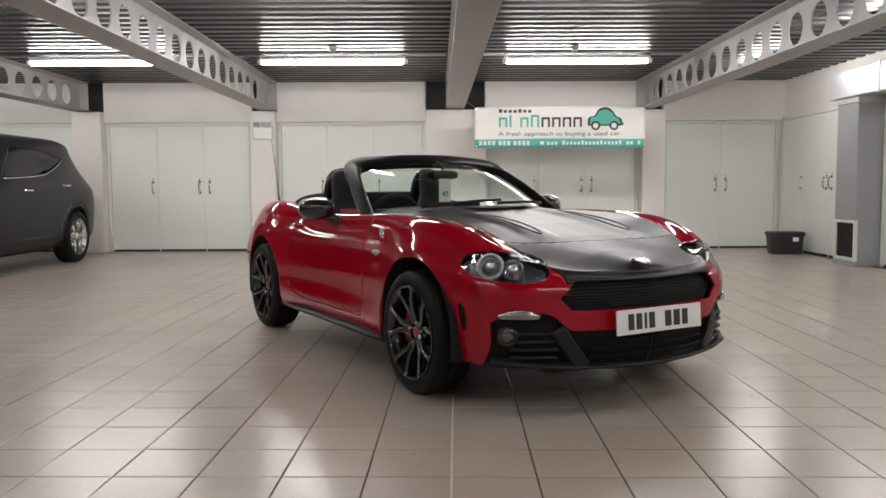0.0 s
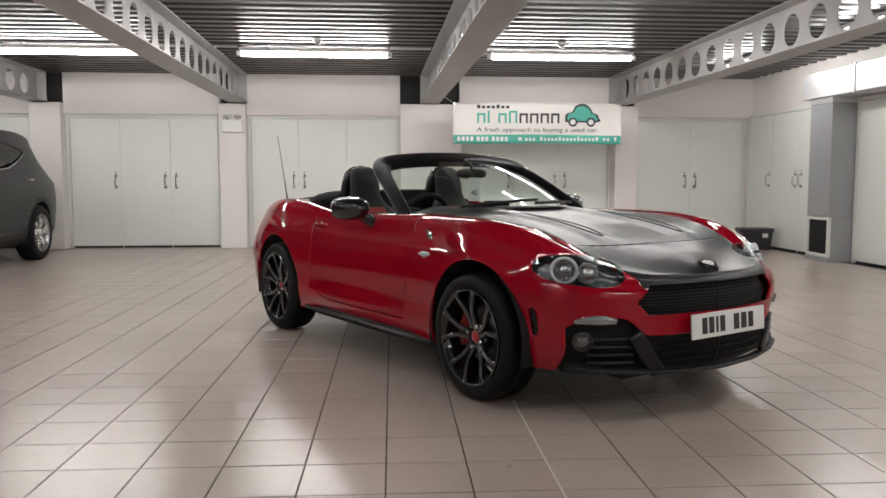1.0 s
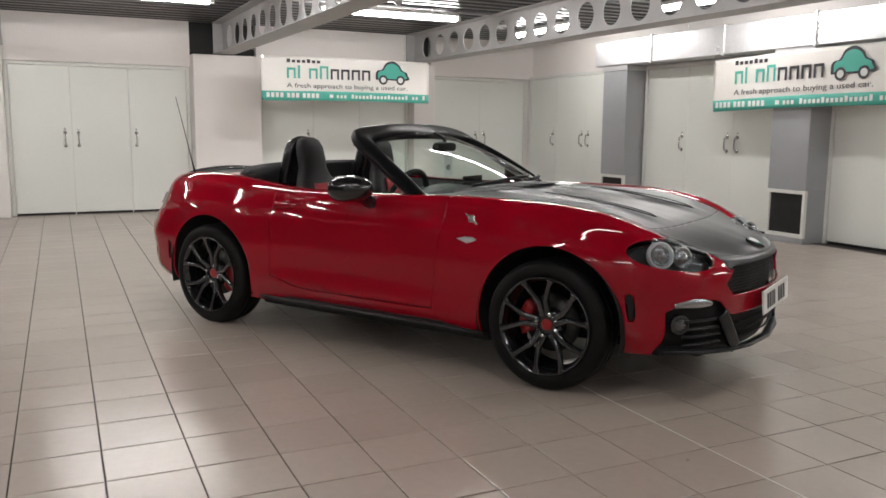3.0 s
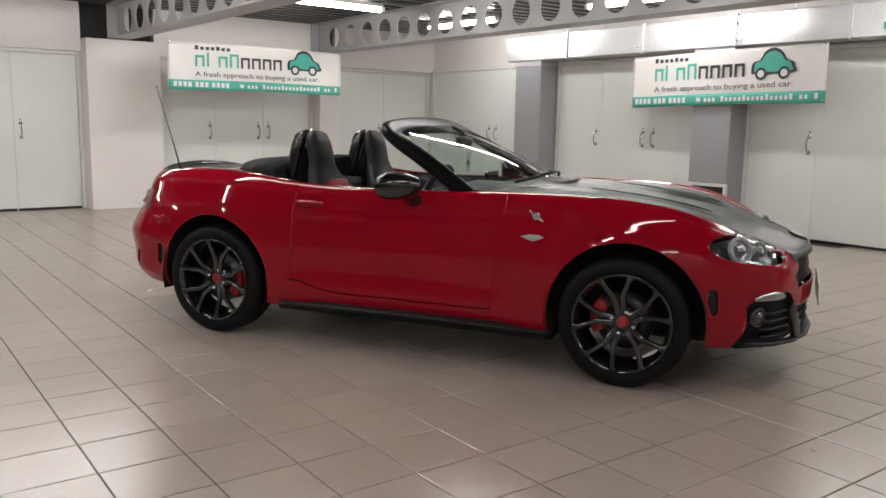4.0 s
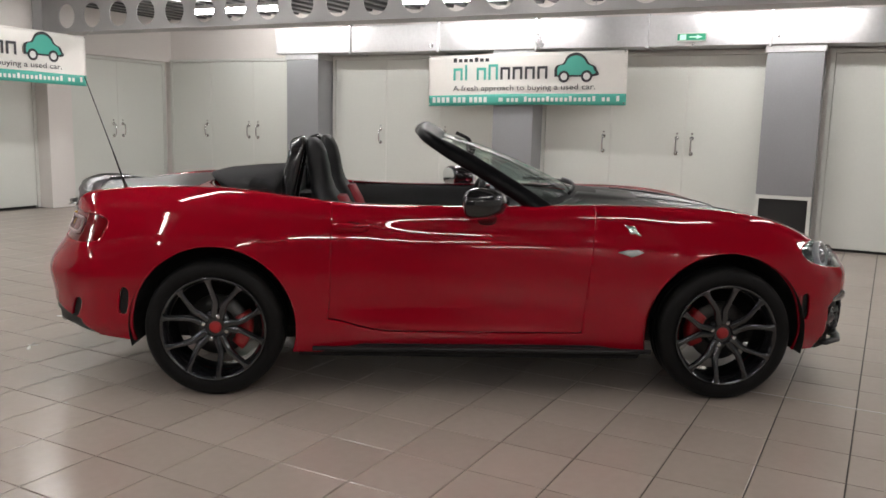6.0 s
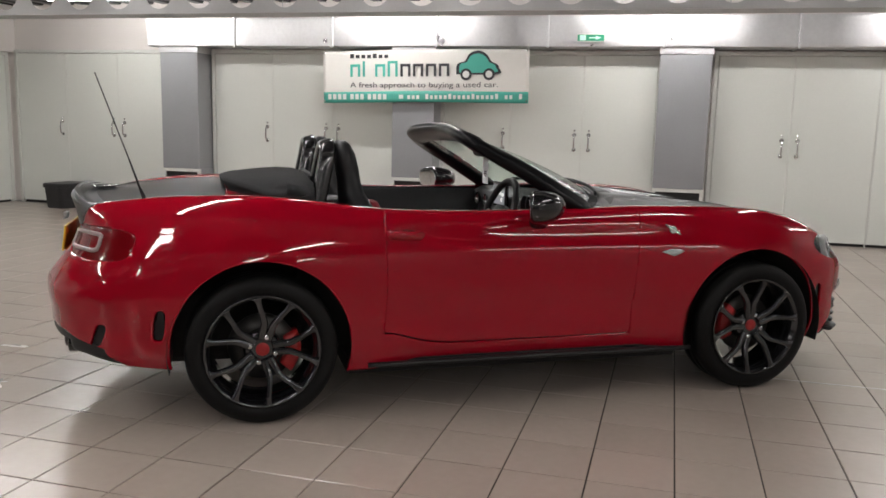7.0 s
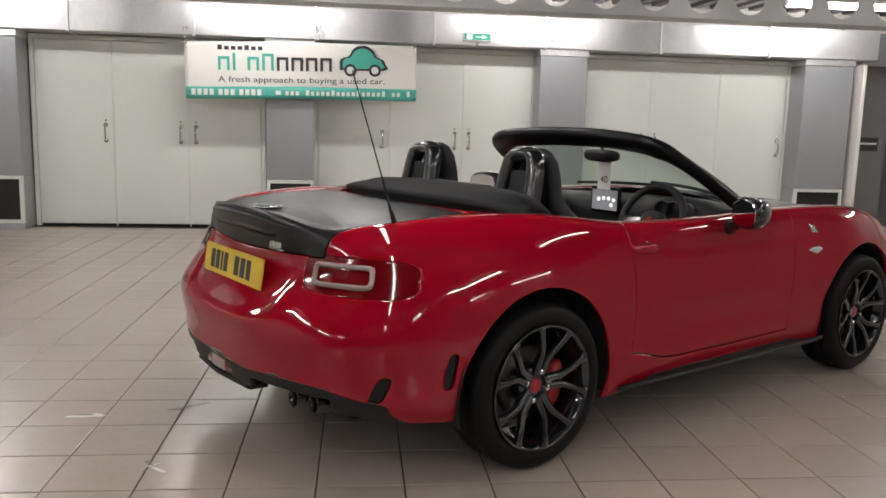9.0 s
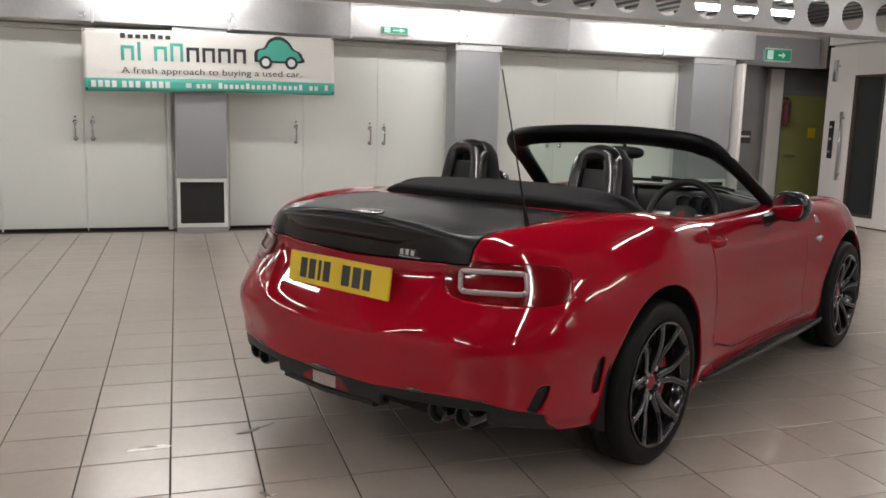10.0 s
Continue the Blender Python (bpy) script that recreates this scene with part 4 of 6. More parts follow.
def g_lamp_f(x, y, z):
    s = (x - 1.655) * 0.71 - (y - 0.625) * 0.70
    up = z - 0.672 + 0.10 * s + 0.25 * s * s
    e = np.sqrt(np.abs(s / 0.205) ** 2.4 + np.abs(up / np.where(up > 0, 0.060, 0.066)) ** 2.0) - 1
    return mx(e * 0.06, mx(1.35 - x, z - 0.80))


def g_grille(x, y, z):
    return mx(mx(np.abs(z - 0.541) - 0.066, np.abs(y) - (0.485 - 1.0 * np.abs(z - 0.532))), 1.6 - x)


def g_lower(x, y, z):
    top = 0.385 + 0.085 * np.exp(-((y - 0.60) / 0.13) ** 4)
    return mx(mx(z - top, y - (0.725 - 0.5 * mx(0.30 - z, 0) * 0)), 1.55 - x)


def g_boot(x, y, z):
    yb = np.interp(x, (-2.0, -1.88, -1.7, -1.5, -1.25), (0.475, 0.50, 0.545, 0.56, 0.54))
    return mx(mx(y - yb, x + 1.285), 0.772 + 0.03 * y - z)


def g_door(x, y, z):
    a = mx(-0.64 - x - 0.10 * mx(0.5 - z, 0), x - 0.52 - 0.10 * (z - 0.55))
    foot = 0.302 + 0.055 * np.exp(-((x + 0.66) / 0.16) ** 2)
    return mx(mx(a, (foot - z) * 0.12), 0.55 - y)


def g_tail(x, y, z):
    s = (x + 1.80) * -0.70 - (y - 0.625) * 0.71
    up = z - 0.735 - 0.02 * s
    e = (np.abs(s / 0.205) ** 4 + np.abs(up / 0.062) ** 4) ** 0.25 - 1
    return mx(e * 0.06, x + 1.45)


def g_diff(x, y, z):
    top = 0.368 + 0.012 * np.exp(-((y - 0.48) / 0.17) ** 4) - 0.30 * mx(y - 0.62, 0)
    return mx(mx(z - top, x + 1.5), y - 0.755)


def g_sill(x, y, z):
    top = 0.242 - 0.22 * mx(-0.50 - x, 0) - 0.12 * mx(x - 0.55, 0)
    return mx(mx(z - top, np.abs(x - 0.03) - 0.84), 0.5 - y)


def g_slot(cx, cz, hx, hz, lean=0.0):
    def g(x, y, z):
        dx = x - cx - lean * (z - cz)
        e = (np.abs(dx / hx) ** 4 + np.abs((z - cz) / hz) ** 4) ** 0.25 - 1
        return mx(e * 0.02, 0.5 - y)
    return g


def g_arch(cx, r):
    def g(x, y, z):
        return mx(np.hypot(x - cx, (z - 0.312) * 0.99) - r, 0.45 - y)
    return g


def sunk(skin, d, k=1.0):
    """A skin pushed in towards the car's middle."""
    A = np.array(skin[0])
    c = A.mean(0)
    n = np.zeros_like(A)
    for f in skin[1]:
        p = A[list(f[:3])]
        nn = np.cross(p[1] - p[0], p[2] - p[0])
        for i in f:
            n[i] += nn
    n /= np.maximum(np.linalg.norm(n, axis=1, keepdims=True), 1e-12)
    B = c + (A - c) * k - n.mean(0) / np.linalg.norm(n.mean(0)) * d
    return [tuple(p) for p in B], skin[1]


def pair(name, skin, material, parent, label="", t=0.012):
    for s in (skin, mirrored(*skin)):
        ob = vf(name, *s, material, parent, label, True)
        if t:
            solid(ob, t)


def single(name, skin, material, parent, label="", t=0.012):
    ob = vf(name, *both(*skin), material, parent, label, True)
    if t:
        solid(ob, t)
    return ob


def seat_on(lens, s, d, z, depth):
    """A place just behind a lens, d along it from its middle and z up."""
    A = np.array(lens[0])
    along_x = (A[:, 0] - 1.655) * 0.71 - (np.abs(A[:, 1]) - 0.625) * 0.70
    p = A[np.argmin((along_x - d) ** 2 + (A[:, 2] - z) ** 2)]
    return Vector(p) - Vector((0.66, 0.66 * s, 0.36)) * depth


def wheel_meshes():
    tyre = lathe([(0.227, -0.085), (0.238, -0.099), (0.262, -0.104), (0.288, -0.098), (0.302, -0.084), (0.3075, -0.06), (0.308, -0.03), (0.303, -0.027), (0.303, -0.021), (0.308, -0.018),
                  (0.308, 0.018), (0.303, 0.021), (0.303, 0.027), (0.308, 0.03), (0.3075, 0.06), (0.302, 0.084), (0.288, 0.098), (0.262, 0.104), (0.235, 0.100), (0.221, 0.085)], 72)
    barrel = lathe([(0.232, -0.098), (0.235, -0.104), (0.229, -0.106), (0.222, -0.096), (0.211, -0.080), (0.203, -0.03), (0.197, 0.06), (0.21, 0.095), (0.222, 0.092), (0.222, 0.085), (0.205, 0.055), (0.208, -0.03), (0.214, -0.076), (0.222, -0.085)], 64)
    return tyre, barrel


def spokes():
    """Five Y-shaped spokes that fork half way out, dished towards the hub; outer side at -y."""
    V, F = [], []

    def arm(pts, a, b):
        v, f = sweep(smooth_path(pts, 5), a, b, (0, -1, 0), 3.2, 10)
        o = len(V)
        V.extend(v)
        F.extend(tuple(i + o for i in q) for q in f)
    for k in range(5):
        a0 = math.radians(90 + 72 * k)
        P = lambda r, da, h: (r * math.cos(a0 + math.radians(da)), h, r * math.sin(a0 + math.radians(da)))
        for s in (-1, 1):
            arm([P(0.045, 15 * s, -0.056), P(0.080, 11.5 * s, -0.062), P(0.115, 9.6 * s, -0.072), P(0.150, 13.2 * s, -0.083), P(0.190, 16.6 * s, -0.092), P(0.212, 17.8 * s, -0.095), P(0.226, 18.4 * s, -0.096)],
                lambda t: 0.0180 - 0.0060 * min(1, t / 0.55) + 0.014 * max(0, (t - 0.7) / 0.3) ** 2, lambda t: 0.018 - 0.005 * t)
    hub, hf = lathe([(0.001, -0.058), (0.034, -0.060), (0.062, -0.058), (0.074, -0.050), (0.078, -0.02), (0.078, 0.03)], 30)
    o = len(V)
    return V + hub, F + [tuple(i + o for i in q) for q in hf]


def roadster():
    car = root("red_roadster", pose(0, 0, 0, 0, 0, CAR_YAW), "deep red open two-seat roadster with satin black bonnet and boot", "car")
    skin = body_skin()
    for g in (g_arch(1.155, 0.368), g_arch(-1.155, 0.362)):
        _, skin = cutter(skin, g)
    _, skin = cutter(skin, g_cockpit)
    lamp, skin = cutter(skin, g_lamp_f)
    grille, skin = cutter(skin, g_grille)
    lower, skin = cutter(skin, g_lower)
    bonnet, skin = shut(skin, g_bonnet)
    nose, bonnet = shut(bonnet, lambda x, y, z: 1.585 - 0.16 * y * y - x, 0.0018)
    boot, skin = shut(skin, g_boot)
    tail, skin = cutter(skin, g_tail)
    diff, skin = cutter(skin, g_diff)
    sill, skin = cutter(skin, g_sill)
    door, skin = shut(skin, g_door, 0.0004)
    slots = []
    for g in (g_slot(1.548, 0.435, 0.020, 0.062, -0.10), g_slot(-1.552, 0.425, 0.022, 0.062, 0.12), g_slot(-1.785, 0.378, 0.022, 0.046, 0.35)):
        sl, skin = cutter(skin, g)
        slots.append(sl)
    single("body_shell", skin, M_RED, car, "glossy deep red paintwork")
    single("bonnet", bonnet, M_SATIN, car, "satin black bonnet")
    single("nose_panel", nose, M_SATIN, car, "satin black nose panel")
    lid = single("boot_lid", boot, M_SATIN, car, "satin black boot lid with a lip")
    doors = []
    for s in (door, mirrored(*door)):
        dd = solid(vf("door", *s, M_RED, car, "", True), 0.012)
        dd.modifiers[0].use_rim = False
        doors.append(dd)
    pair("side_skirt", sill, M_PLASTIC, car, "black plastic side skirt", 0.03)
    for s in (-1, 1):
        pts = [Vector((x, s * (0.828 + 0.016 * math.sin(math.pi * (x + 0.72) / 1.54) ** 0.5), 0.220 + 0.010 * math.sin(math.pi * (x + 0.72) / 1.54))) for x in np.linspace(-0.72, 0.82, 30)]
        V, F = sweep(pts, lambda t: 0.006 + 0.020 * math.sin(math.pi * min(1, max(0, t))) ** 0.6, 0.011, (0, 0, 1), 2.6, 10)
        vf("skirt_blade", V, F, M_PLASTIC, car, "black skirt blade", True)
    for sl in slots:
        pair("side_vent", sunk(sl, 0.012), M_PLASTIC, car, "black slotted side vent", 0.004)
    # grille: sunk back plate, mesh bars, surround
    back = sunk(grille, 0.045)
    gr = single("grille", back, M_DARKGAP, car, "black mesh grille", 0.004)
    for i in range(9):
        z = 0.485 + 0.0135 * i
        half = 0.465 - 1.0 * abs(z - 0.532)
        pts = [Vector((float(np.interp(abs(y), [p[1] for p in PLAN_MID[:5]], [p[0] for p in PLAN_MID[:5]])) - 0.030 - 0.25 * max(0, z - 0.54), y, z)) for y in np.linspace(-half, half, 24)]
        V, F = sweep(pts, 0.0035, 0.0022, (1, 0, 0), 2, 6)
        vf("grille_bar", V, F, M_BLACKMESH, gr, smooth=True)
    # lower bumper: black housing with intake, fins, fog lamps and blades
    low_back = single("lower_bumper", sunk(lower, 0.028), M_BLACKMESH, car, "black lower bumper with fog lamp recesses", 0.006)
    V, F = sweep([Vector((nose_x(y, 0.004), y, 0.213 + 0.03 * (y / 0.7) ** 2)) for y in np.linspace(-0.715, 0.715, 48)], 0.022, 0.010, (0, 0, 1), 3, 12)
    vf("splitter", V, F, M_PLASTIC, car, "black front splitter", True)
    for s in (-1, 1):
        V, F = sweep(smooth_path([(nose_x(0.485), s * 0.485, 0.395), (nose_x(0.44, -0.004), s * 0.44, 0.315), (nose_x(0.375), s * 0.375, 0.225)], 6), 0.034, 0.012, (0.9, 0.4 * s, 0), 4, 12)
        vf("bumper_blade", V, F, M_SATIN, low_back, "dark grey angled bumper blade", True)
        for z in (0.27, 0.305, 0.34, 0.375):
            V, F = sweep([Vector((nose_x(q, 0.014), s * q, z)) for q in np.linspace(0.48, 0.655, 12)], 0.012, 0.006, (0, 0, 1), 3, 8)
            vf("fin", V, F, M_PLASTIC, low_back, smooth=True)
        V, F = lathe([(0.001, -0.014), (0.018, -0.012), (0.030, -0.006), (0.036, 0.004), (0.042, -0.006), (0.047, -0.002), (0.048, 0.05)], 28)
        fog = vf("fog_lamp", V, F, M_RIM, car, "round clear fog lamp in a black bezel", True)
        fog.matrix_local = pose(nose_x(0.665, 0.012), s * 0.665, 0.362, 0, 0, 90 + s * 40)
        V, F = lathe([(0.001, -0.016), (0.02, -0.013), (0.031, -0.004)], 24)
        vf("fog_lens", V, F, M_LAMPDARK, fog, "clear lens", True)
        # clear front indicator above the fog lamp
        pts = [Vector((nose_x(q, -0.010), s * q, 0.447 + 0.014 * math.sin((q - 0.54) / 0.17 * math.pi))) for q in np.linspace(0.565, 0.70, 14)]
        V, F = sweep(pts, 0.010, lambda t: 0.006 + 0.016 * math.sin(math.pi * (0.1 + 0.8 * t)), (0, 0, 1), 2.5, 12)
        vf("front_indicator", V, F, M_LAMPBOWL, car, "clear front indicator lamp", True)
    secs = [[(nose_x(y, d), y, z) for d, z in ((0.05, 0.215), (0.05, 0.44), (0.08, 0.44), (0.08, 0.215))] for y in np.linspace(-0.70, 0.70, 30)]
    vf("intake_back", *rings(secs), M_LINER, low_back, "black intake backing")
    for z in (0.262, 0.300, 0.338):
        V, F = sweep([Vector((nose_x(y, 0.012), y, z)) for y in np.linspace(-0.36, 0.36, 24)], 0.006, 0.004, (0, 0, 1), 2, 8)
        vf("intake_bar", V, F, M_BLACKMESH, low_back, smooth=True)
    # teardrop vents at the front of the bonnet's swellings
    BA = np.array(bonnet[0])
    for s in (-1, 1):
        rim = []
        for k in range(40):
            a = 2 * math.pi * k / 40
            t = math.cos(a)
            q = np.array([1.17 + 0.31 * t, 0.29 + 0.052 * math.sin(a) * (0.56 + 0.44 * t)])
            dd = np.hypot(BA[:, 0] - q[0], BA[:, 1] - q[1])
            w = np.argsort(dd)[:4]
            z = float(np.average(BA[w, 2], weights=1 / (dd[w] + 1e-4)))
            rim.append(Vector((q[0], s * q[1], z)))
        sm = [sum((rim[(i + k) % 40] for k in range(-2, 3)), Vector()) / 5 for i in range(40)]
        V, F = sweep(sm + [sm[0]], 0.006, 0.005, (0.2, 0, 1), 2, 8)
        bv = vf("bonnet_vent", V, F, M_SATIN, car, "satin black teardrop bonnet vent", True)
        c = sum(sm, Vector()) / 40
        V = [tuple(c + (p - c) * 0.97 + Vector((0, 0, 0.0035))) for p in sm] + [tuple(c + (p - c) * 0.5 + Vector((0, 0, 0.003))) for p in sm]
        F = [(i, (i + 1) % 40, 40 + (i + 1) % 40, 40 + i) for i in range(40)] + [tuple(range(40, 80))]
        vf("vent_insert", V, F, M_PLASTIC, bv, "dark vent insert", True)
    # number plates, lettered only as bars
    for name, x, z, tilt, yaw, m in (("front_plate", 1.993, 0.420, -4, 90, M_PLATEW), ("rear_plate", -1.972, 0.700, -8, -90, M_PLATEY)):
        bm = bmesh.new()
        box(bm, -0.26, 0.26, -0.003, 0.006, -0.0555, 0.0555, 0.002)
        pl = part(name, bm, m, car, "white number plate" if x > 0 else "yellow number plate")
        pl.matrix_local = pose(x, 0, z, 0, 0, yaw) @ pose(0, 0, 0, tilt)
        for a, b in ((-0.195, -0.16), (-0.148, -0.113), (-0.098, -0.083), (-0.07, -0.035), (0.028, 0.068), (0.082, 0.122), (0.136, 0.172)):
            flat("plate_bar", rect(a, b, -0.036, 0.036), -0.0045, 0.001, M_PRINTDARK, pl)
    # headlamps
    A = np.array(lamp[0])
    for s in (1, -1):
        L = lamp if s > 0 else mirrored(*lamp)
        bowl = solid(vf("headlamp", *sunk(L, 0.042, 0.98), M_LAMPDARK, car, "clear headlamp with a round projector and pale ring", True), 0.004)
        lens = solid(vf("lens", *L, M_LENS, bowl, "clear lens", True), 0.003)
        lens.visible_shadow = False
        for d, zz, r, nm, mt in ((-0.062, 0.673, 0.061, "projector_ring", M_LAMPRING), (-0.062, 0.673, 0.044, "projector_lens", M_LAMPBOWL), (0.050, 0.664, 0.048, "main_beam_bowl", M_LAMPBOWL)):
            q = seat_on(L, s, d, zz, 0.016)
            prof = [(r, 0.012), (r, -0.010), (r * 0.93, -0.016), (r * 0.84, -0.014), (r * 0.78, -0.004), (r * 0.78, 0.01)] if nm == "projector_ring" else [(r, 0.012), (r, -0.006), (r * 0.93, -0.010), (r * 0.8, -0.004), (r * 0.66, 0.004), (r * 0.60, -0.008), (r * 0.35, -0.017), (0.001, -0.020)]
            V, F = lathe(prof, 30)
            o = vf(nm, V, F, mt, bowl, "pale daytime ring" if nm == "projector_ring" else "", True)
            o.matrix_local = pose(*q, 0, 0, 90 + s * 45) @ pose(0, 0, 0, -14)
        pts = [seat_on(L, s, d, 0.703 - 0.10 * d, 0.012) for d in np.linspace(0.02, 0.14, 8)]
        V, F = sweep(pts, 0.008, 0.006, (0, 0, 1), 2.5, 10)
        vf("reflector_strip", V, F, M_CHROME, bowl, smooth=True)
        # tail lamps
        T = tail if s > 0 else mirrored(*tail)
        tl = solid(vf("tail_lamp", *sunk(T, 0.003), M_TAILLENS, car, "dark red tail lamp with a pale ring", True), 0.006)
        ctr = np.array(T[0])
        pts = []
        for a, b in superellipse(0.128, 0.031, 9, 72):
            a += 0.42 * b
            q = np.array([0.70 * -1 * (a + 0.060) - 1.80, s * (0.625 - 0.71 * (a + 0.060)), 0.738 + b])
            j = np.argmin(np.linalg.norm((ctr - q)[:, 1:], axis=1))
            pts.append(Vector((ctr[j][0] - 0.006, q[1], q[2])))
        sm = [sum((pts[(i + k) % 72] for k in range(-1, 2)), Vector()) / 3 for i in range(72)]
        V, F = sweep(sm + [sm[0]], 0.0085, 0.006, (-0.7, 0.7 * s, 0), 2.4, 8)
        vf("lamp_ring", V, F, M_TAILRING, tl, "pale light ring", True)
    # rear: diffuser, exhausts, fog lamp, badges
    _, diff = cutter(diff, lambda x, y, z: mx(mx(z - 0.338, 0.27 - y), y - 0.63))
    df = single("rear_diffuser", sunk(diff, 0.006), M_PLASTIC, car, "black rear diffuser", 0.02)
    tail_x = lambda y: float(np.interp(abs(y), [p[1] for p in PLAN_LOW[:-5:-1]], [p[0] for p in PLAN_LOW[:-5:-1]]))
    pts = [Vector((tail_x(y) - 0.006, y, 0.370 + 0.012 * math.exp(-((abs(y) - 0.48) / 0.17) ** 4) - 0.3 * max(abs(y) - 0.62, 0))) for y in np.linspace(-0.70, 0.70, 50)]
    V, F = sweep(pts, 0.007, 0.010, (0, 0, 1), 2.5, 10)
    vf("diffuser_lip", V, F, M_GLOSSBLACK, df, "gloss black lip", True)
    secs = [[(tail_x(y) + q, y, z) for q, z in ((0.06, 0.374), (-0.003, 0.372), (-0.004, 0.360), (0.003, 0.357), (0.003, 0.305), (-0.010, 0.301), (-0.012, 0.288), (0.0, 0.282), (0.07, 0.28))] for y in np.linspace(-0.235, 0.235, 16)]
    vf("diffuser_centre", *rings(secs), M_PLASTIC, df, "black fog lamp surround")
    for y0, y1, nm, mt, lb in ((-0.185, -0.064, "fog_lens", M_TAILLENS, "dark red rear fog lens"), (-0.06, 0.06, "reversing_lamp", M_TAILRING, "pale reversing lens"), (0.064, 0.185, "fog_lens", M_TAILLENS, "dark red rear fog lens")):
        secs = [[(tail_x(y) - 0.004 + q, y, z) for q, z in ((0.03, 0.308), (-0.004, 0.310), (-0.006, 0.330), (-0.004, 0.352), (0.03, 0.354))] for y in np.linspace(y0, y1, 7)]
        vf(nm, *rings(secs), mt, df, lb)
    for s in (-1, 1):
        for y in (0.455, 0.545):
            V, F = lathe([(0.029, 0.10), (0.029, 0.0), (0.034, -0.005), (0.0385, 0.0), (0.0385, 0.10)], 26)
            o = vf("exhaust_tip", V, F, M_RIM, car, "dark polished exhaust tip", True)
            o.matrix_local = pose(-1.945 + 0.30 * (y - 0.455), s * y, 0.304, 0, 0, -90)
            # dark disc closes the pipe, coloured as the shade inside the bore
            V, F = lathe([(0.031, 0.03), (0.001, 0.03)], 20)
            vf("exhaust_bore_shade", V, F, M_DARKGAP, o)
    V, F = rings([[(-1.825 + a, b, 0.906 + h) for a, b in superellipse(0.050 * k, 0.058 * k, 2.3, 24)] for h, k in ((0, 1.0), (0.008, 0.98), (0.013, 0.8))])
    secs = []
    for y in np.linspace(-0.475, 0.475, 40):
        q = abs(y / 0.475)
        x, z, k = -1.946 + 0.105 * q ** 2.8, 0.894 - 0.036 * q ** 2, max(0.12, 1 - 0.55 * q ** 3 - 0.4 * q ** 10)
        secs.append([(x + 0.10, y, z + 0.012 * k), (x + 0.03, y, z + 0.010 * k), (x - 0.004, y, z + 0.008 * k), (x - 0.007, y, z), (x - 0.003, y, z - 0.012 * k), (x + 0.003, y, z - 0.035 * k), (x + 0.011, y, z - 0.060 * k), (x + 0.05, y, z - 0.065 * k)])
    vf("boot_spoiler", *rings(secs), M_SATIN, lid, "satin black spoiler lip", True)
    bb = vf("boot_badge", V, F, M_GLOSSBLACK, lid, "black shield badge with a bright rim", True)
    ring = [Vector((-1.825 + a, b, 0.913)) for a, b in superellipse(0.050, 0.058, 2.3, 32)]
    V, F = sweep(ring + [ring[0]], 0.004, 0.005, (0, 0, 1), 2, 8)
    vf("badge_rim", V, F, M_CHROME, bb, "bright rim", True)
    shield = [(-0.046, 0.0), (-0.036, 0.040), (-0.018, 0.058), (0.010, 0.048), (0.038, 0.020), (0.052, 0.0), (0.038, -0.020), (0.010, -0.048), (-0.018, -0.058), (-0.036, -0.040)]
    V, F = rings([[(1.876 + a * k * 0.93, b * k, 0.677 - 0.37 * a * k + h) for a, b in shield] for h, k in ((-0.012, 1.0), (0.001, 1.0), (0.003, 0.9))])
    nb = vf("nose_badge", V, F, M_GLOSSBLACK, car, "dark shield badge with a pale face")
    V, F = rings([[(1.874 + a * k * 0.93, b * k * 1.1, 0.6805 - 0.37 * a * k + h) for a, b in shield] for h, k in ((-0.004, 0.58), (0.001, 0.56), (0.002, 0.45))])
    vf("badge_face", V, F, M_PLATEW, nb, "small pale badge face")
    bm = bmesh.new()
    for k in range(3):
        box(bm, -1.954, -1.94, -0.35 + 0.024 * k, -0.334 + 0.024 * k, 0.806, 0.824, 0.001)
    box(bm, -1.954, -1.94, -0.37, -0.28, 0.799, 0.802)
    part("boot_script", bm, M_STEEL, lid, "small chrome model script")
    # wing badges, side repeaters, door handles, mirrors
    SA = np.array(skin[0])
    SA = SA[(SA[:, 1] > 0.6) & (np.abs(SA[:, 0] - 0.7) < 0.2)]
    wing_y = lambda x, z: float(SA[np.argmin((SA[:, 0] - x) ** 2 + (SA[:, 2] - z) ** 2), 1])
    for s in (-1, 1):
        yb, yr = wing_y(0.715, 0.775), wing_y(0.71, 0.672)
        V, F = rings([[(0.715 + a, s * (yb + h - 0.25 * b), 0.775 + b) for a, b in superellipse(0.019 * k, 0.019 * k, 2.2, 20)] for h, k in ((-0.012, 1.0), (0.004, 1.0), (0.006, 0.8))])
        wb = vf("wing_badge", V, F, M_CHROME, car, "bright wing badge with a slanting flash", True)
        V, F = sweep([Vector((0.715 + 0.038 * q, s * (yb + 0.004 + 0.25 * 0.024 * q), 0.775 - 0.024 * q)) for q in (-1, -0.4, 0.4, 1)], lambda t: 0.003 + 0.006 * math.sin(math.pi * t), 0.003, (0, s, 0), 2.5, 8)
        vf("badge_flash", V, F, M_CHROME, wb, "", True)
        V, F = rings([[(0.71 + a, s * (yr + h - 0.12 * b), 0.672 + b) for a, b in ((-0.062 * k, 0.004), (-0.02 * k, 0.015 * k), (0.03 * k, 0.016 * k), (0.055 * k, 0.006), (0.03 * k, -0.006), (0.0, -0.016 * k), (-0.03 * k, -0.006))] for h, k in ((-0.015, 1.0), (0.004, 1.0), (0.007, 0.6))])
        vf("side_repeater", V, F, M_LAMPRING, car, "clear pointed side repeater", True)
        d = doors[0] if s > 0 else doors[1]
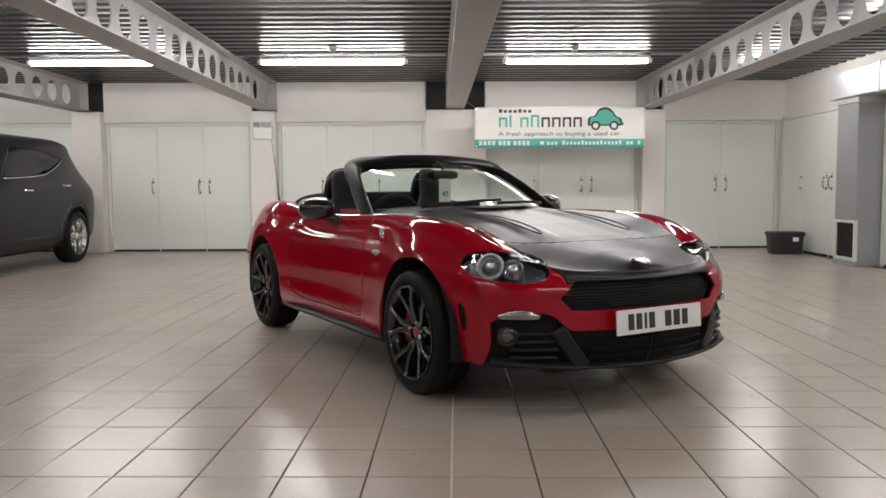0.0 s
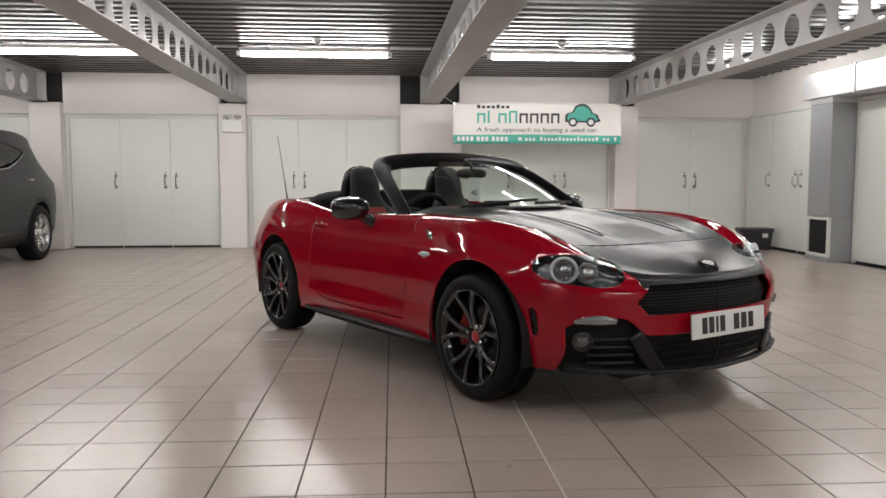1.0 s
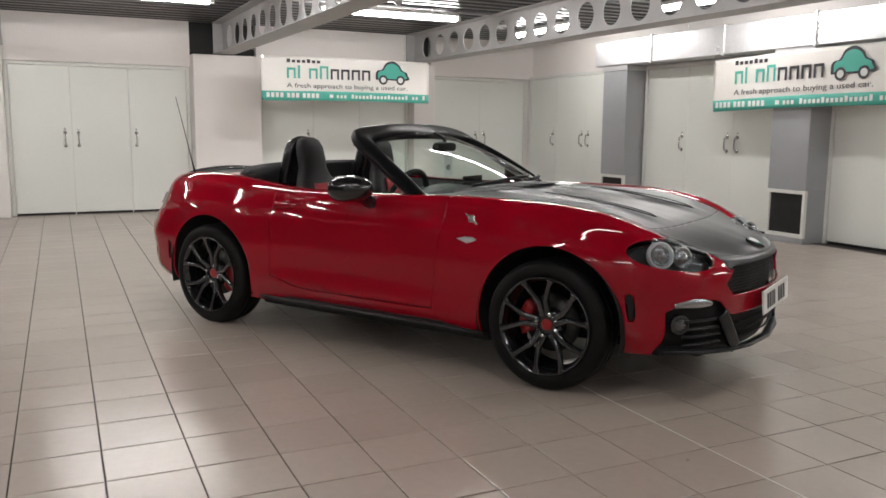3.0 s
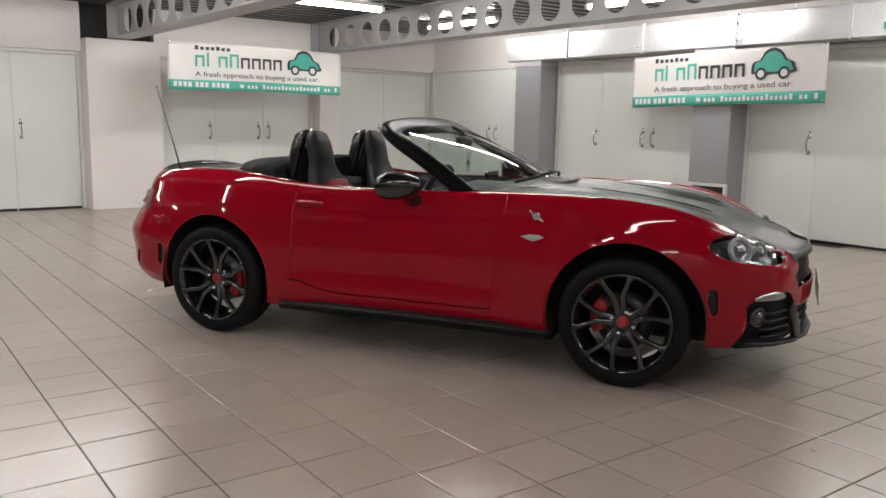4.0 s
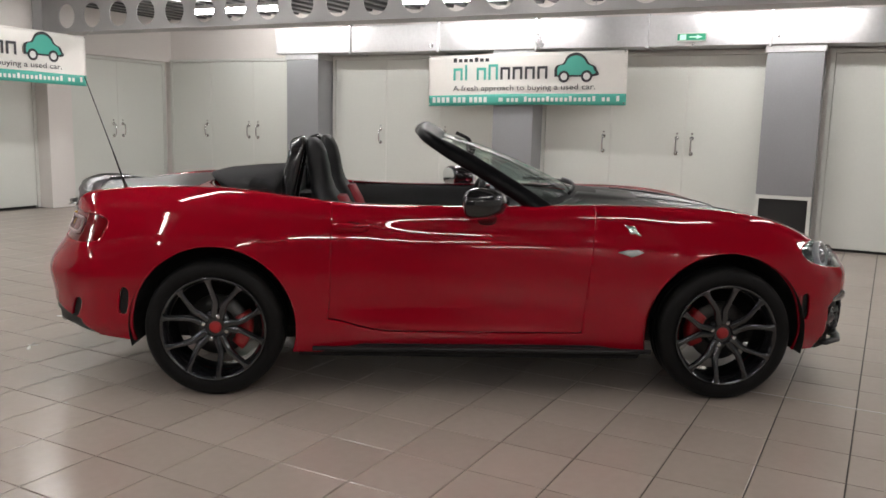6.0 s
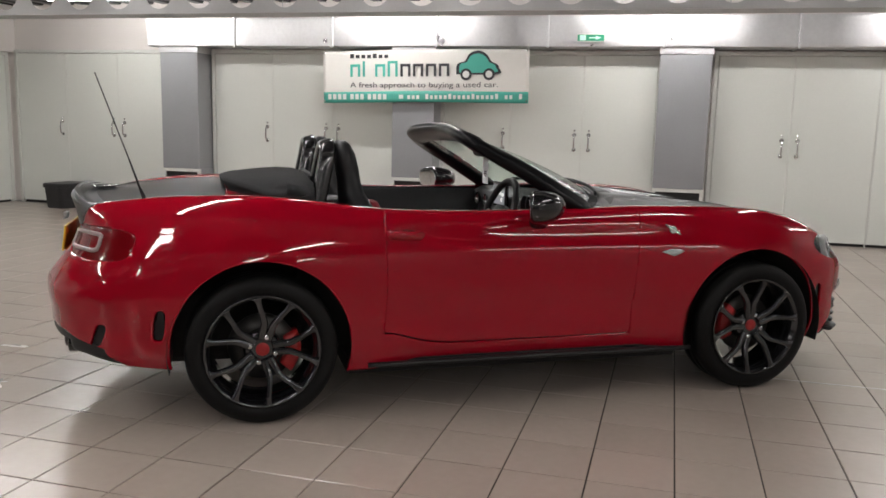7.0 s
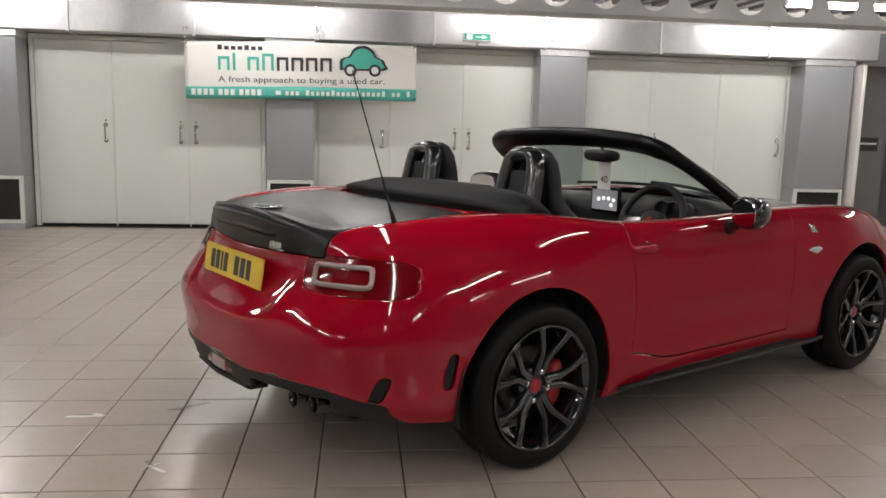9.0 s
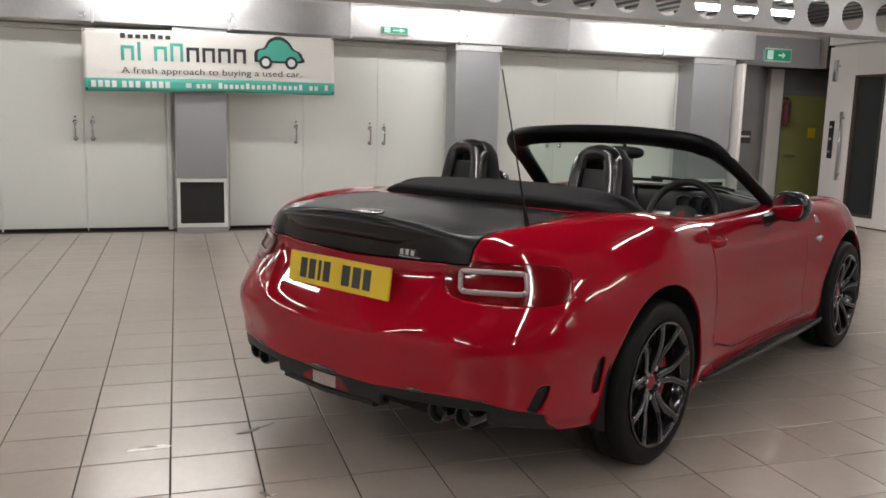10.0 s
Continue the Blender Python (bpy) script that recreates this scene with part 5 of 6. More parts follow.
        V, F = sweep(smooth_path([(-0.475, s * 0.772, 0.762), (-0.505, s * 0.797, 0.765), (-0.56, s * 0.804, 0.767), (-0.615, s * 0.797, 0.768), (-0.64, s * 0.774, 0.766)], 5), 0.018, 0.009, (0, s, 0), 2.4, 10)
        vf("door_handle", V, F, M_RED, d, "red pull handle", True)
        # dark red colour stands in for the shadow gap behind the handle
        V, F = rings([[(-0.556 + a, s * (0.779 + h), 0.764 + b) for a, b in superellipse(0.05 * k, 0.027 * k, 2.2, 22)] for h, k in ((-0.012, 1.0), (0.0, 1.0), (0.001, 0.9))])
        vf("handle_cup_shade", V, F, M_TAILLENS, d, smooth=True)
        # mirror: housing, stalk, glass
        secs = []
        for x, a, b in ((0.125, 0.02, 0.015), (0.105, 0.065, 0.045), (0.06, 0.098, 0.066), (0.0, 0.112, 0.076), (-0.045, 0.108, 0.074), (-0.062, 0.098, 0.066)):
            secs.append([(0.02 + x * 0.85 - 0.40 * y, s * (0.880 + y), 0.893 + z) for y, z in superellipse(a * 0.84, b * 0.93, 2.6, 28)])
        mi = vf("door_mirror", *rings(secs), M_GLOSSBLACK, car, "gloss black door mirror", True)
        V, F = sweep(smooth_path([(0.055, s * 0.74, 0.80), (0.05, s * 0.79, 0.835), (0.035, s * 0.85, 0.862)], 5), 0.046, 0.030, (0, -s, 1), 2.6, 14)
        vf("mirror_stalk", V, F, M_GLOSSBLACK, mi, smooth=True)
        V, F = rings([[(-0.038 + h - 0.40 * y - 0.06 * z, s * (0.880 + y * k), 0.893 + z * k) for y, z in superellipse(0.078, 0.057, 2.6, 28)] for h, k in ((0.004, 1), (0.0, 1), (-0.001, 0.97))])
        vf("mirror_glass", V, F, M_MIRROR, mi, "mirror glass")
    # underbody and arch liners
    bm = bmesh.new()
    box(bm, -0.80, 0.80, -0.74, 0.74, 0.155, 0.235, 0.02)
    box(bm, -1.72, 1.78, -0.46, 0.46, 0.165, 0.30, 0.03)
    part("underbody", bm, M_LINER, car, "black underbody")
    for cx in (1.155, -1.155):
        for s in (-1, 1):
            V, F = [], []
            n = 30
            for i in range(n + 1):
                a = math.radians(-14 + 208 * i / n)
                for y in (0.835, 0.48):
                    V.append((cx + 0.374 * math.cos(a), s * y, 0.312 + 0.374 * math.sin(a)))
            for i in range(n):
                F.append((2 * i, 2 * i + 1, 2 * i + 3, 2 * i + 2))
            o = len(V)
            V.append((cx, s * 0.48, 0.312))
            for i in range(n):
                F.append((o, 2 * i + 1, 2 * i + 3))
            vf("arch_liner", V, F, M_LINER, car)
    # wheels
    tyre, barrel = wheel_meshes()
    sp = spokes()
    meshes = {}

    def shared(key, V, F, mat, smooth=True):
        if key not in meshes:
            me = bpy.data.meshes.new(key)
            me.from_pydata([tuple(v) for v in V], [], F)
            me.materials.append(mat)
            for p in me.polygons:
                p.use_smooth = smooth
            meshes[key] = me
        return meshes[key]
    cap = lathe([(0.001, -0.0665), (0.018, -0.066), (0.027, -0.063), (0.029, -0.056), (0.029, -0.045)], 24)
    dsc = lathe([(0.07, -0.008), (0.137, -0.008), (0.138, 0.006), (0.07, 0.006)], 40)
    hat = lathe([(0.001, -0.03), (0.068, -0.03), (0.074, -0.022), (0.074, 0.0)], 28)
    nut = lathe([(0.001, -0.076), (0.009, -0.075), (0.012, -0.069), (0.012, -0.045)], 10)
    secs = []
    for i in range(9):
        a = math.radians(-34 + 68 * i / 8)
        secs.append([(r * math.cos(a), h, r * math.sin(a)) for r, h in ((0.095, -0.04), (0.095, 0.035), (0.150, 0.035), (0.158, 0.02), (0.158, -0.035), (0.150, -0.046), (0.11, -0.048))])
    cal = rings(secs)
    for x, s, spin, calm in ((1.155, -1, -10, 180), (-1.155, -1, 13, 0), (1.155, 1, 40, 0), (-1.155, 1, 0, 180)):
        w = link_mesh("wheel", shared("tyre_mesh", *tyre, M_RUBBER), None, car, "black low-profile tyre on a dark forked-spoke wheel")
        w.matrix_local = pose(x, s * 0.752, 0.308, 0, 0, 0 if s < 0 else 180)
        link_mesh("rim", shared("rim_mesh", *barrel, M_RIM), None, w, "dark grey alloy rim")
        so = link_mesh("spokes", shared("spoke_mesh", *sp, M_RIM), None, w, "five forked spokes")
        so.matrix_local = pose(0, 0, 0, 0, spin, 0)
        c = link_mesh("centre_cap", shared("cap_mesh", *cap, M_CALIPER), None, w, "red centre cap")
        for k in range(4):
            a = math.radians(72 + 90 * k)
            n = link_mesh("wheel_nut", shared("nut_mesh", *nut, M_CHROME), None, w)
            n.matrix_local = pose(0.054 * math.cos(a), 0, 0.054 * math.sin(a))
        link_mesh("brake_disc", shared("disc_mesh", *dsc, M_DISC), None, w)
        link_mesh("disc_hat", shared("hat_mesh", *hat, M_RIM), None, w)
        ca = link_mesh("brake_caliper", shared("caliper_mesh", *cal, M_CALIPER), None, w, "red brake caliper")
        ca.matrix_local = pose(0, 0, 0, 0, calm + 8, 0)
    # aerial on the right rear wing
    bm = bmesh.new()
    cyl(bm, (-1.605, -0.55, 0.885), (-1.628, -0.55, 0.945), 0.011, 0.0055, 10)
    cyl(bm, (-1.628, -0.55, 0.945), (-1.665, -0.55, 1.06), 0.0048, 0.0036, 8)
    cyl(bm, (-1.665, -0.55, 1.06), (-1.783, -0.55, 1.405), 0.0028, 0.0020, 8)
    part("aerial", bm, M_PLASTIC, car, "thin black aerial")
    windscreen(car)
    cabin(car)
    return car


def ws_base(y):
    return Vector((0.565 - 0.60 * y * y, y, 0.915 - 0.10 * y * y))


def ws_top(y):
    return Vector((-0.115 - 0.25 * y * y, y, 1.184 - 0.16 * y * y))


def windscreen(car):
    up = Vector((0.50, 0, 0.86))
    pts = [(0.345, 0.690, 0.835), (0.245, 0.668, 0.900), (0.05, 0.625, 1.018), (-0.11, 0.582, 1.106), (-0.185, 0.535, 1.148), (-0.205, 0.44, 1.172), (-0.185, 0.22, 1.189), (-0.172, 0, 1.193)]
    pts += [(x, -y, z) for x, y, z in reversed(pts[:-1])]
    path = smooth_path(pts, 7)

    def n_at(t):
        a = min(1, max(0, (abs(t - 0.5) - 0.22) / 0.16))
        return Vector((0.50, 0, 0.86)) * (1 - a) + Vector((0.45, (1 if t < 0.5 else -1) * 0.75, 0.62)) * a
    V, F = sweep(path, lambda t: 0.041 + 0.023 * min(1, max(0, (0.34 - abs(t - 0.5)) / 0.14)), 0.030, n_at, 3.2, 16)
    fr = vf("windscreen_frame", V, F, M_FRAMEBLACK, car, "gloss black windscreen frame", True)
    nu, nv = 40, 16
    V, F = [], []
    for i in range(nu + 1):
        q = -1 + 2 * i / nu
        a, b = ws_base(0.650 * q), ws_top(0.525 * q)
        for k in range(nv + 1):
            t = k / nv
            p = a.lerp(b, t)
            p += Vector((0.43, 0, 0.62)) * 0.030 * math.sin(math.pi * t) * (1 - q * q * 0.6)
            V.append(tuple(p))
    for i in range(nu):
        for k in range(nv):
            a = i * (nv + 1) + k
            F.append((a, a + nv + 1, a + nv + 2, a + 1))
    g = vf("windscreen", V, F, M_GLASS, car, "clear raked windscreen glass", True)
    g.visible_shadow = False
    # black scuttle panel and wipers
    V, F = [], []
    for i in range(31):
        y = -0.66 + 1.32 * i / 30
        b = ws_base(y)
        V += [(b.x - 0.03, y, b.z - 0.006), (b.x + 0.05, y, b.z - 0.014 - 0.02 * y * y), (0.70 - 0.62 * y * y, y, 0.905 - 0.10 * y * y)]
    for i in range(30):
        for k in range(2):
            a = i * 3 + k
            F.append((a, a + 1, a + 4, a + 3))
    vf("scuttle", V, F, M_PLASTIC, car, "black scuttle panel", True)
    for y0, y1 in ((-0.42, 0.10), (0.05, 0.52)):
        pts = [ws_base(y0 + (y1 - y0) * t) + Vector((0.03 - 0.035 * t, 0, 0.010 + 0.02 * t)) for t in np.linspace(0, 1, 12)]
        V, F = sweep(pts, 0.007, 0.009, (0, 0, 1), 2.5, 8)
        vf("wiper", V, F, M_PLASTIC, car, "black wiper", True)
    # quarter glass posts, inner mirror, hanging tag
    secs = [[(0.02 + h, 0.0 + a, 1.100 + b) for a, b in superellipse(0.115 * k, 0.032 * k, 3, 24)] for h, k in ((0.03, 0.7), (0.02, 0.95), (-0.005, 1.0))]
    im = vf("inner_mirror", *rings(secs), M_PLASTIC, car, "black rear-view mirror", True)
    V, F = sweep(smooth_path([(0.03, 0, 1.11), (0.02, 0, 1.15), (-0.05, 0, 1.185)], 4), 0.010, 0.010, (0, 1, 0), 2, 8)
    vf("mirror_stem", V, F, M_PLASTIC, im, smooth=True)
    bm = bmesh.new()
    box(bm, 0.052, 0.054, -0.044, 0.044, 0.925, 1.075, 0.0008)
    tag = part("price_tag", bm, M_TAGPAPER, im, "white card tag hung from the mirror")
    for m in (pose(0.0545, 0.0, 0.975, 90, 0, 90), pose(0.0515, 0.0, 0.975, 90, 0, -90)):
        text_mesh("tag_number", "40", 0.05, m, M_PRINTDARK, tag)


def cabin(car):
    # tub: floor, bulkhead, door linings
    bm = bmesh.new()
    box(bm, -0.95, 0.75, -0.60, 0.60, 0.24, 0.27)
    box(bm, -1.0, -0.93, -0.62, 0.62, 0.24, 0.84, 0.02)
    box(bm, -0.93, 0.42, -0.07, 0.07, 0.27, 0.52, 0.03)
    part("cabin_tub", bm, M_LEATHER, car, "black cabin lining")
    for s in (-1, 1):
        secs = []
        for x in np.linspace(-0.98, 0.42, 16):
            k = 0.0 if x > -0.72 else (-0.72 - x) * 0.35
            secs.append([(x, s * (0.60 - k), 0.28), (x, s * (0.585 - k), 0.55), (x, s * (0.60 - k), 0.75), (x, s * (0.632 - k), 0.842), (x, s * (0.672 - k), 0.856), (x, s * (0.715 - k), 0.842), (x, s * (0.715 - k), 0.28)])
        vf("door_lining", *rings(secs), M_LEATHER, car, "black door card", True)
    # dashboard with cowl
    secs = []
    for y in np.linspace(-0.62, 0.62, 30):
        h = 0.035 * math.exp(-((y + 0.36) / 0.17) ** 4)
        secs.append([(0.62 - 0.35 * y * y, y, 0.50), (0.60 - 0.35 * y * y, y, 0.875 - 0.05 * y * y), (0.40 - 0.12 * y * y, y, 0.880 + h * 0.6 - 0.03 * y * y), (0.24, y, 0.868 + h), (0.19, y, 0.84 + h), (0.22, y, 0.76), (0.20, y, 0.68), (0.27, y, 0.55), (0.35, y, 0.48)])
    vf("dashboard", *rings(secs), M_LEATHER, car, "black moulded dashboard", True)
    for y in (-0.50, -0.60, 0.42, 0.58):
        V, F = lathe([(0.001, 0.002), (0.028, 0.0), (0.034, 0.006), (0.036, 0.016)], 20)
        o = vf("air_vent", V, F, M_CHROME, car, "round dashboard air vent", True)
        o.matrix_local = pose(0.20, y * 0.93, 0.80, 0, 0, 90)
    for y in (-0.43, -0.36, -0.29):
        V, F = lathe([(0.001, 0.0), (0.040, 0.0), (0.043, -0.006), (0.046, 0.0), (0.046, 0.02)], 24)
        o = vf("dial", V, F, M_PRINTDARK, car, "round instrument dial", True)
        o.matrix_local = pose(0.185, y, 0.842, 0, 0, 90)
    bm = bmesh.new()
    box(bm, 0.165, 0.185, -0.012, 0.19, 0.790, 0.928, 0.006)
    sc = part("display", bm, M_GLOSSBLACK, car, "small dashboard display, lit")
    bm = bmesh.new()
    box(bm, 0.162, 0.1645, 0.002, 0.176, 0.806, 0.912)
    part("screen", bm, M_SCREEN, sc, "dim lit screen")
    for y, z in ((0.025, 0.862), (0.06, 0.868), (0.095, 0.868), (0.13, 0.862), (0.04, 0.835)):
        V, F = lathe([(0.001, -0.0008), (0.010, -0.0008), (0.010, 0.0)], 14)
        o = vf("screen_icon", V, F, M_ICON, sc, "small white round icon")
        o.matrix_local = pose(0.1618, y, z, 0, 0, -90)
    # steering wheel, on the right
    th = math.radians(24)
    V, F = [], []
    secs = []
    for i in range(41):
        a = 2 * math.pi * i / 40
        c = Vector((0, 0.178 * math.cos(a), 0.178 * math.sin(a)))
        r = c.normalized()
        secs.append([tuple(c + r * 0.019 * math.cos(b) + Vector((1, 0, 0)) * 0.017 * math.sin(b)) for b in np.linspace(0, 2 * math.pi, 10, endpoint=False)])
    V, F = rings(secs, caps=False)
    st = vf("steering_wheel", V, F, M_LEATHER, car, "black leather steering wheel", True)
    st.matrix_local = pose(0.0, -0.36, 0.80, 0, 22, 0)
    V, F = rings([[(h, a, b) for a, b in superellipse(0.065 * k, 0.055 * k, 2.6, 22)] for h, k in ((0.03, 1.0), (-0.005, 1.0), (-0.018, 0.8))])
    vf("airbag_cover", V, F, M_LEATHER, st, smooth=True)
    for a in (0, 180, 270):
        d = Vector((0, math.cos(math.radians(a)), math.sin(math.radians(a))))
        V, F = sweep([d * 0.05, d * 0.11 + Vector((0.004, 0, 0)), d * 0.172], 0.016, 0.006, (1, 0, 0), 3, 8)
        vf("wheel_spoke", V, F, M_STEEL, st, smooth=True)
    V, F = rings([[(-0.020, a, b) for a, b in superellipse(0.02 * k, 0.02 * k, 2, 16)] for k in (1.0, 0.6)])
    vf("wheel_badge", V, F, M_CALIPER, st)
    bm = bmesh.new()
    cyl(bm, (0.02, -0.36, 0.79), (0.26, -0.36, 0.70), 0.04, 0.05, 14)
    part("steering_column", bm, M_PLASTIC, car)
    # gear lever
    bm = bmesh.new()
    cyl(bm, (-0.02, 0, 0.51), (-0.04, 0, 0.62), 0.008, seg=8)
    bmesh.ops.create_uvsphere(bm, u_segments=14, v_segments=10, radius=0.024, matrix=pose(-0.042, 0, 0.635))
    part("gear_lever", bm, M_CHROME, car, smooth=True)
    # seats
    for s in (-1, 1):
        y0 = s * 0.355
        secs = []
        for x, z, a, b in ((-0.54, 0.36, 0.235, 0.075), (-0.575, 0.45, 0.25, 0.095), (-0.62, 0.58, 0.25, 0.10), (-0.665, 0.72, 0.235, 0.090), (-0.70, 0.83, 0.195, 0.072), (-0.722, 0.91, 0.130, 0.056), (-0.732, 0.96, 0.106, 0.050), (-0.742, 1.02, 0.108, 0.050), (-0.756, 1.09, 0.104, 0.046), (-0.768, 1.132, 0.082, 0.036), (-0.772, 1.150, 0.045, 0.018)):
            secs.append([(x + q + 0.035 * (p / max(a, 0.01)) ** 2 * (1 if z < 0.85 else 0.0), y0 + p, z) for p, q in superellipse(a, b, 2.7, 28)])
        seat = vf("seat", *rings(secs), M_LEATHER, car, "black sports seat with red centre panel", True)
        secs = []
        for x, z, a in ((-0.458, 0.42, 0.11), (-0.495, 0.52, 0.13), (-0.542, 0.66, 0.13), (-0.592, 0.79, 0.11), (-0.634, 0.87, 0.085)):
            secs.append([(x + q, y0 + p, z) for p, q in superellipse(a, 0.030, 3, 20)])
        vf("back_panel", *rings(secs), M_REDCLOTH, seat, "red cloth back panel", True)
        secs = []
        for x, a, h in ((-0.50, 0.23, 0.13), (-0.40, 0.25, 0.14), (-0.2, 0.255, 0.15), (0.0, 0.245, 0.15), (0.06, 0.22, 0.11)):
            secs.append([(x, y0 + p, 0.33 + q) for p, q in superellipse(a, h * 0.75, 3, 24)])
        vf("cushion", *rings(secs), M_LEATHER, seat, smooth=True)
        secs = []
        for x, h in ((-0.42, 0.44), (-0.3, 0.446), (-0.1, 0.452), (0.0, 0.45)):
            secs.append([(x, y0 + p, h + q) for p, q in superellipse(0.13, 0.016, 3, 18)])
        vf("cushion_panel", *rings(secs), M_REDCLOTH, seat, "red cloth cushion panel", True)
        # roll hoop behind the seat
        pts = [(-0.890, y0 - 0.100, 0.86), (-0.865, y0 - 0.088, 0.97), (-0.845, y0 - 0.076, 1.07), (-0.837, y0 - 0.054, 1.112), (-0.833, y0, 1.124), (-0.837, y0 + 0.054, 1.112), (-0.845, y0 + 0.076, 1.07), (-0.865, y0 + 0.088, 0.97), (-0.890, y0 + 0.100, 0.86)]
        V, F = sweep(smooth_path(pts, 6), 0.031, 0.036, (1, 0, 0.3), 4, 14)
        hp = vf("roll_hoop", V, F, M_GLOSSBLACK, car, "gloss black roll hoop", True)
        V, F = rings([[(-0.878 + (z - 0.86) * 0.14 + q, y0 + a * (0.098 - (z - 0.86) * 0.11), z) for q, a in ((-0.012, -1), (-0.012, 1), (0.012, 1), (0.012, -1))] for z in (0.86, 0.95, 1.055)])
        vf("hoop_insert", V, F, M_PLASTIC, hp, "black panel in the hoop")
    # wind deflector and centre bulkhead cover
    bm = bmesh.new()
    box(bm, -0.90, -0.87, -0.20, 0.20, 0.82, 0.985, 0.012)
    part("wind_deflector", bm, M_PLASTIC, car, "black mesh wind deflector")
    bm = bmesh.new()
    box(bm, -0.93, -0.70, -0.10, 0.10, 0.5, 0.86, 0.03)
    part("rear_console", bm, M_LEATHER, car)
    # folded hood
    secs = []
    for y in np.linspace(-0.625, 0.625, 41):
        e = max(0.0, 1 - abs(y / 0.63) ** 5)
        xf = -0.875 - 0.04 * (y / 0.6) ** 2
        xr = -1.315 + 0.20 * abs(y / 0.62) ** 2.5
        h = 0.915 + 0.072 * e ** 0.6
        zr = 0.916 + 0.052 * e ** 0.6 - 0.012 * (y / 0.6) ** 2
        secs.append([(xf, y, 0.84), (xf - 0.004, y, 0.80 + (h - 0.80) * 0.8), (xf - 0.04, y, h - 0.004), (xf - 0.12, y, h), (xr + 0.16, y, h - 0.006), (xr + 0.04, y, zr + 0.002), (xr + 0.006, y, zr - 0.008), (xr + 0.012, y, zr - 0.020), (xr + 0.05, y, 0.90), (xr + 0.06, y, 0.84)])
    V, F = rings(secs)
    vf("folded_hood", V, F, M_FABRIC, car, "folded black fabric hood", True)
    V, F = sweep([Vector((-1.300 + 0.18 * abs(y / 0.62) ** 2.5, y, 0.920 - 0.02 * (y / 0.6) ** 2)) for y in np.linspace(-0.61, 0.61, 40)], 0.010, 0.006, (0, 0, 1), 2, 8)
    vf("hood_seal", V, F, M_GLOSSBLACK, car, smooth=True)


roadster()


# ---- the grey sport-utility car by the back wall ----
def suv_skin():
    levels = [(0.26, 2.20, 2.10, 0.84, 7), (0.34, 2.28, 2.25, 0.895, 7), (0.55, 2.33, 2.335, 0.925, 6.5), (0.75, 2.32, 2.335, 0.94, 6.5), (0.92, 2.22, 2.30, 0.94, 6.5), (1.04, 1.55, 2.24, 0.915, 6), (1.10, 1.25, 2.18, 0.885, 6),
              (1.30, 0.92, 1.98, 0.81, 6), (1.48, 0.66, 1.86, 0.755, 6), (1.60, 0.40, 1.86, 0.69, 6), (1.665, 0.2, 1.78, 0.61, 5), (1.70, 0.0, 1.7, 0.44, 4), (1.715, -0.3, 1.3, 0.22, 3), (1.717, -0.7, 0.75, 0.02, 2)]
    th = np.linspace(0, math.pi, 220)
    R = []
    for z, lf, lr, w, n in levels:
        c, s = np.cos(th), np.sin(th)
        cx = (lf - lr) / 2
        hx = (lf + lr) / 2
        R.append(np.column_stack([cx + hx * np.sign(c) * np.abs(c) ** (2 / n), w * np.abs(s) ** (2 / n), np.full_like(c, z)]))
    R = np.stack(R, 1)
    d = np.concatenate([[0], np.cumsum(np.linalg.norm(np.diff(R, axis=1), axis=2).mean(0))])
    v = np.linspace(0, d[-1], 70)
    G = np.stack([along(d, R[i], v) for i in range(len(th))])
    G[0, :, 1] = G[-1, :, 1] = 0
    n, k = G.shape[:2]
    F = [(i * k + j, (i + 1) * k + j, (i + 1) * k + j + 1, i * k + j + 1) for i in range(n - 1) for j in range(k - 1)]
    return [tuple(p) for p in G.reshape(-1, 3)], F


SILL_X = (-1.25, -1.15, -1.0, -0.85, -0.6, -0.2, 0.3, 0.5)
SILL_Z = (1.405, 1.365, 1.31, 1.262, 1.20, 1.168, 1.15, 1.145)


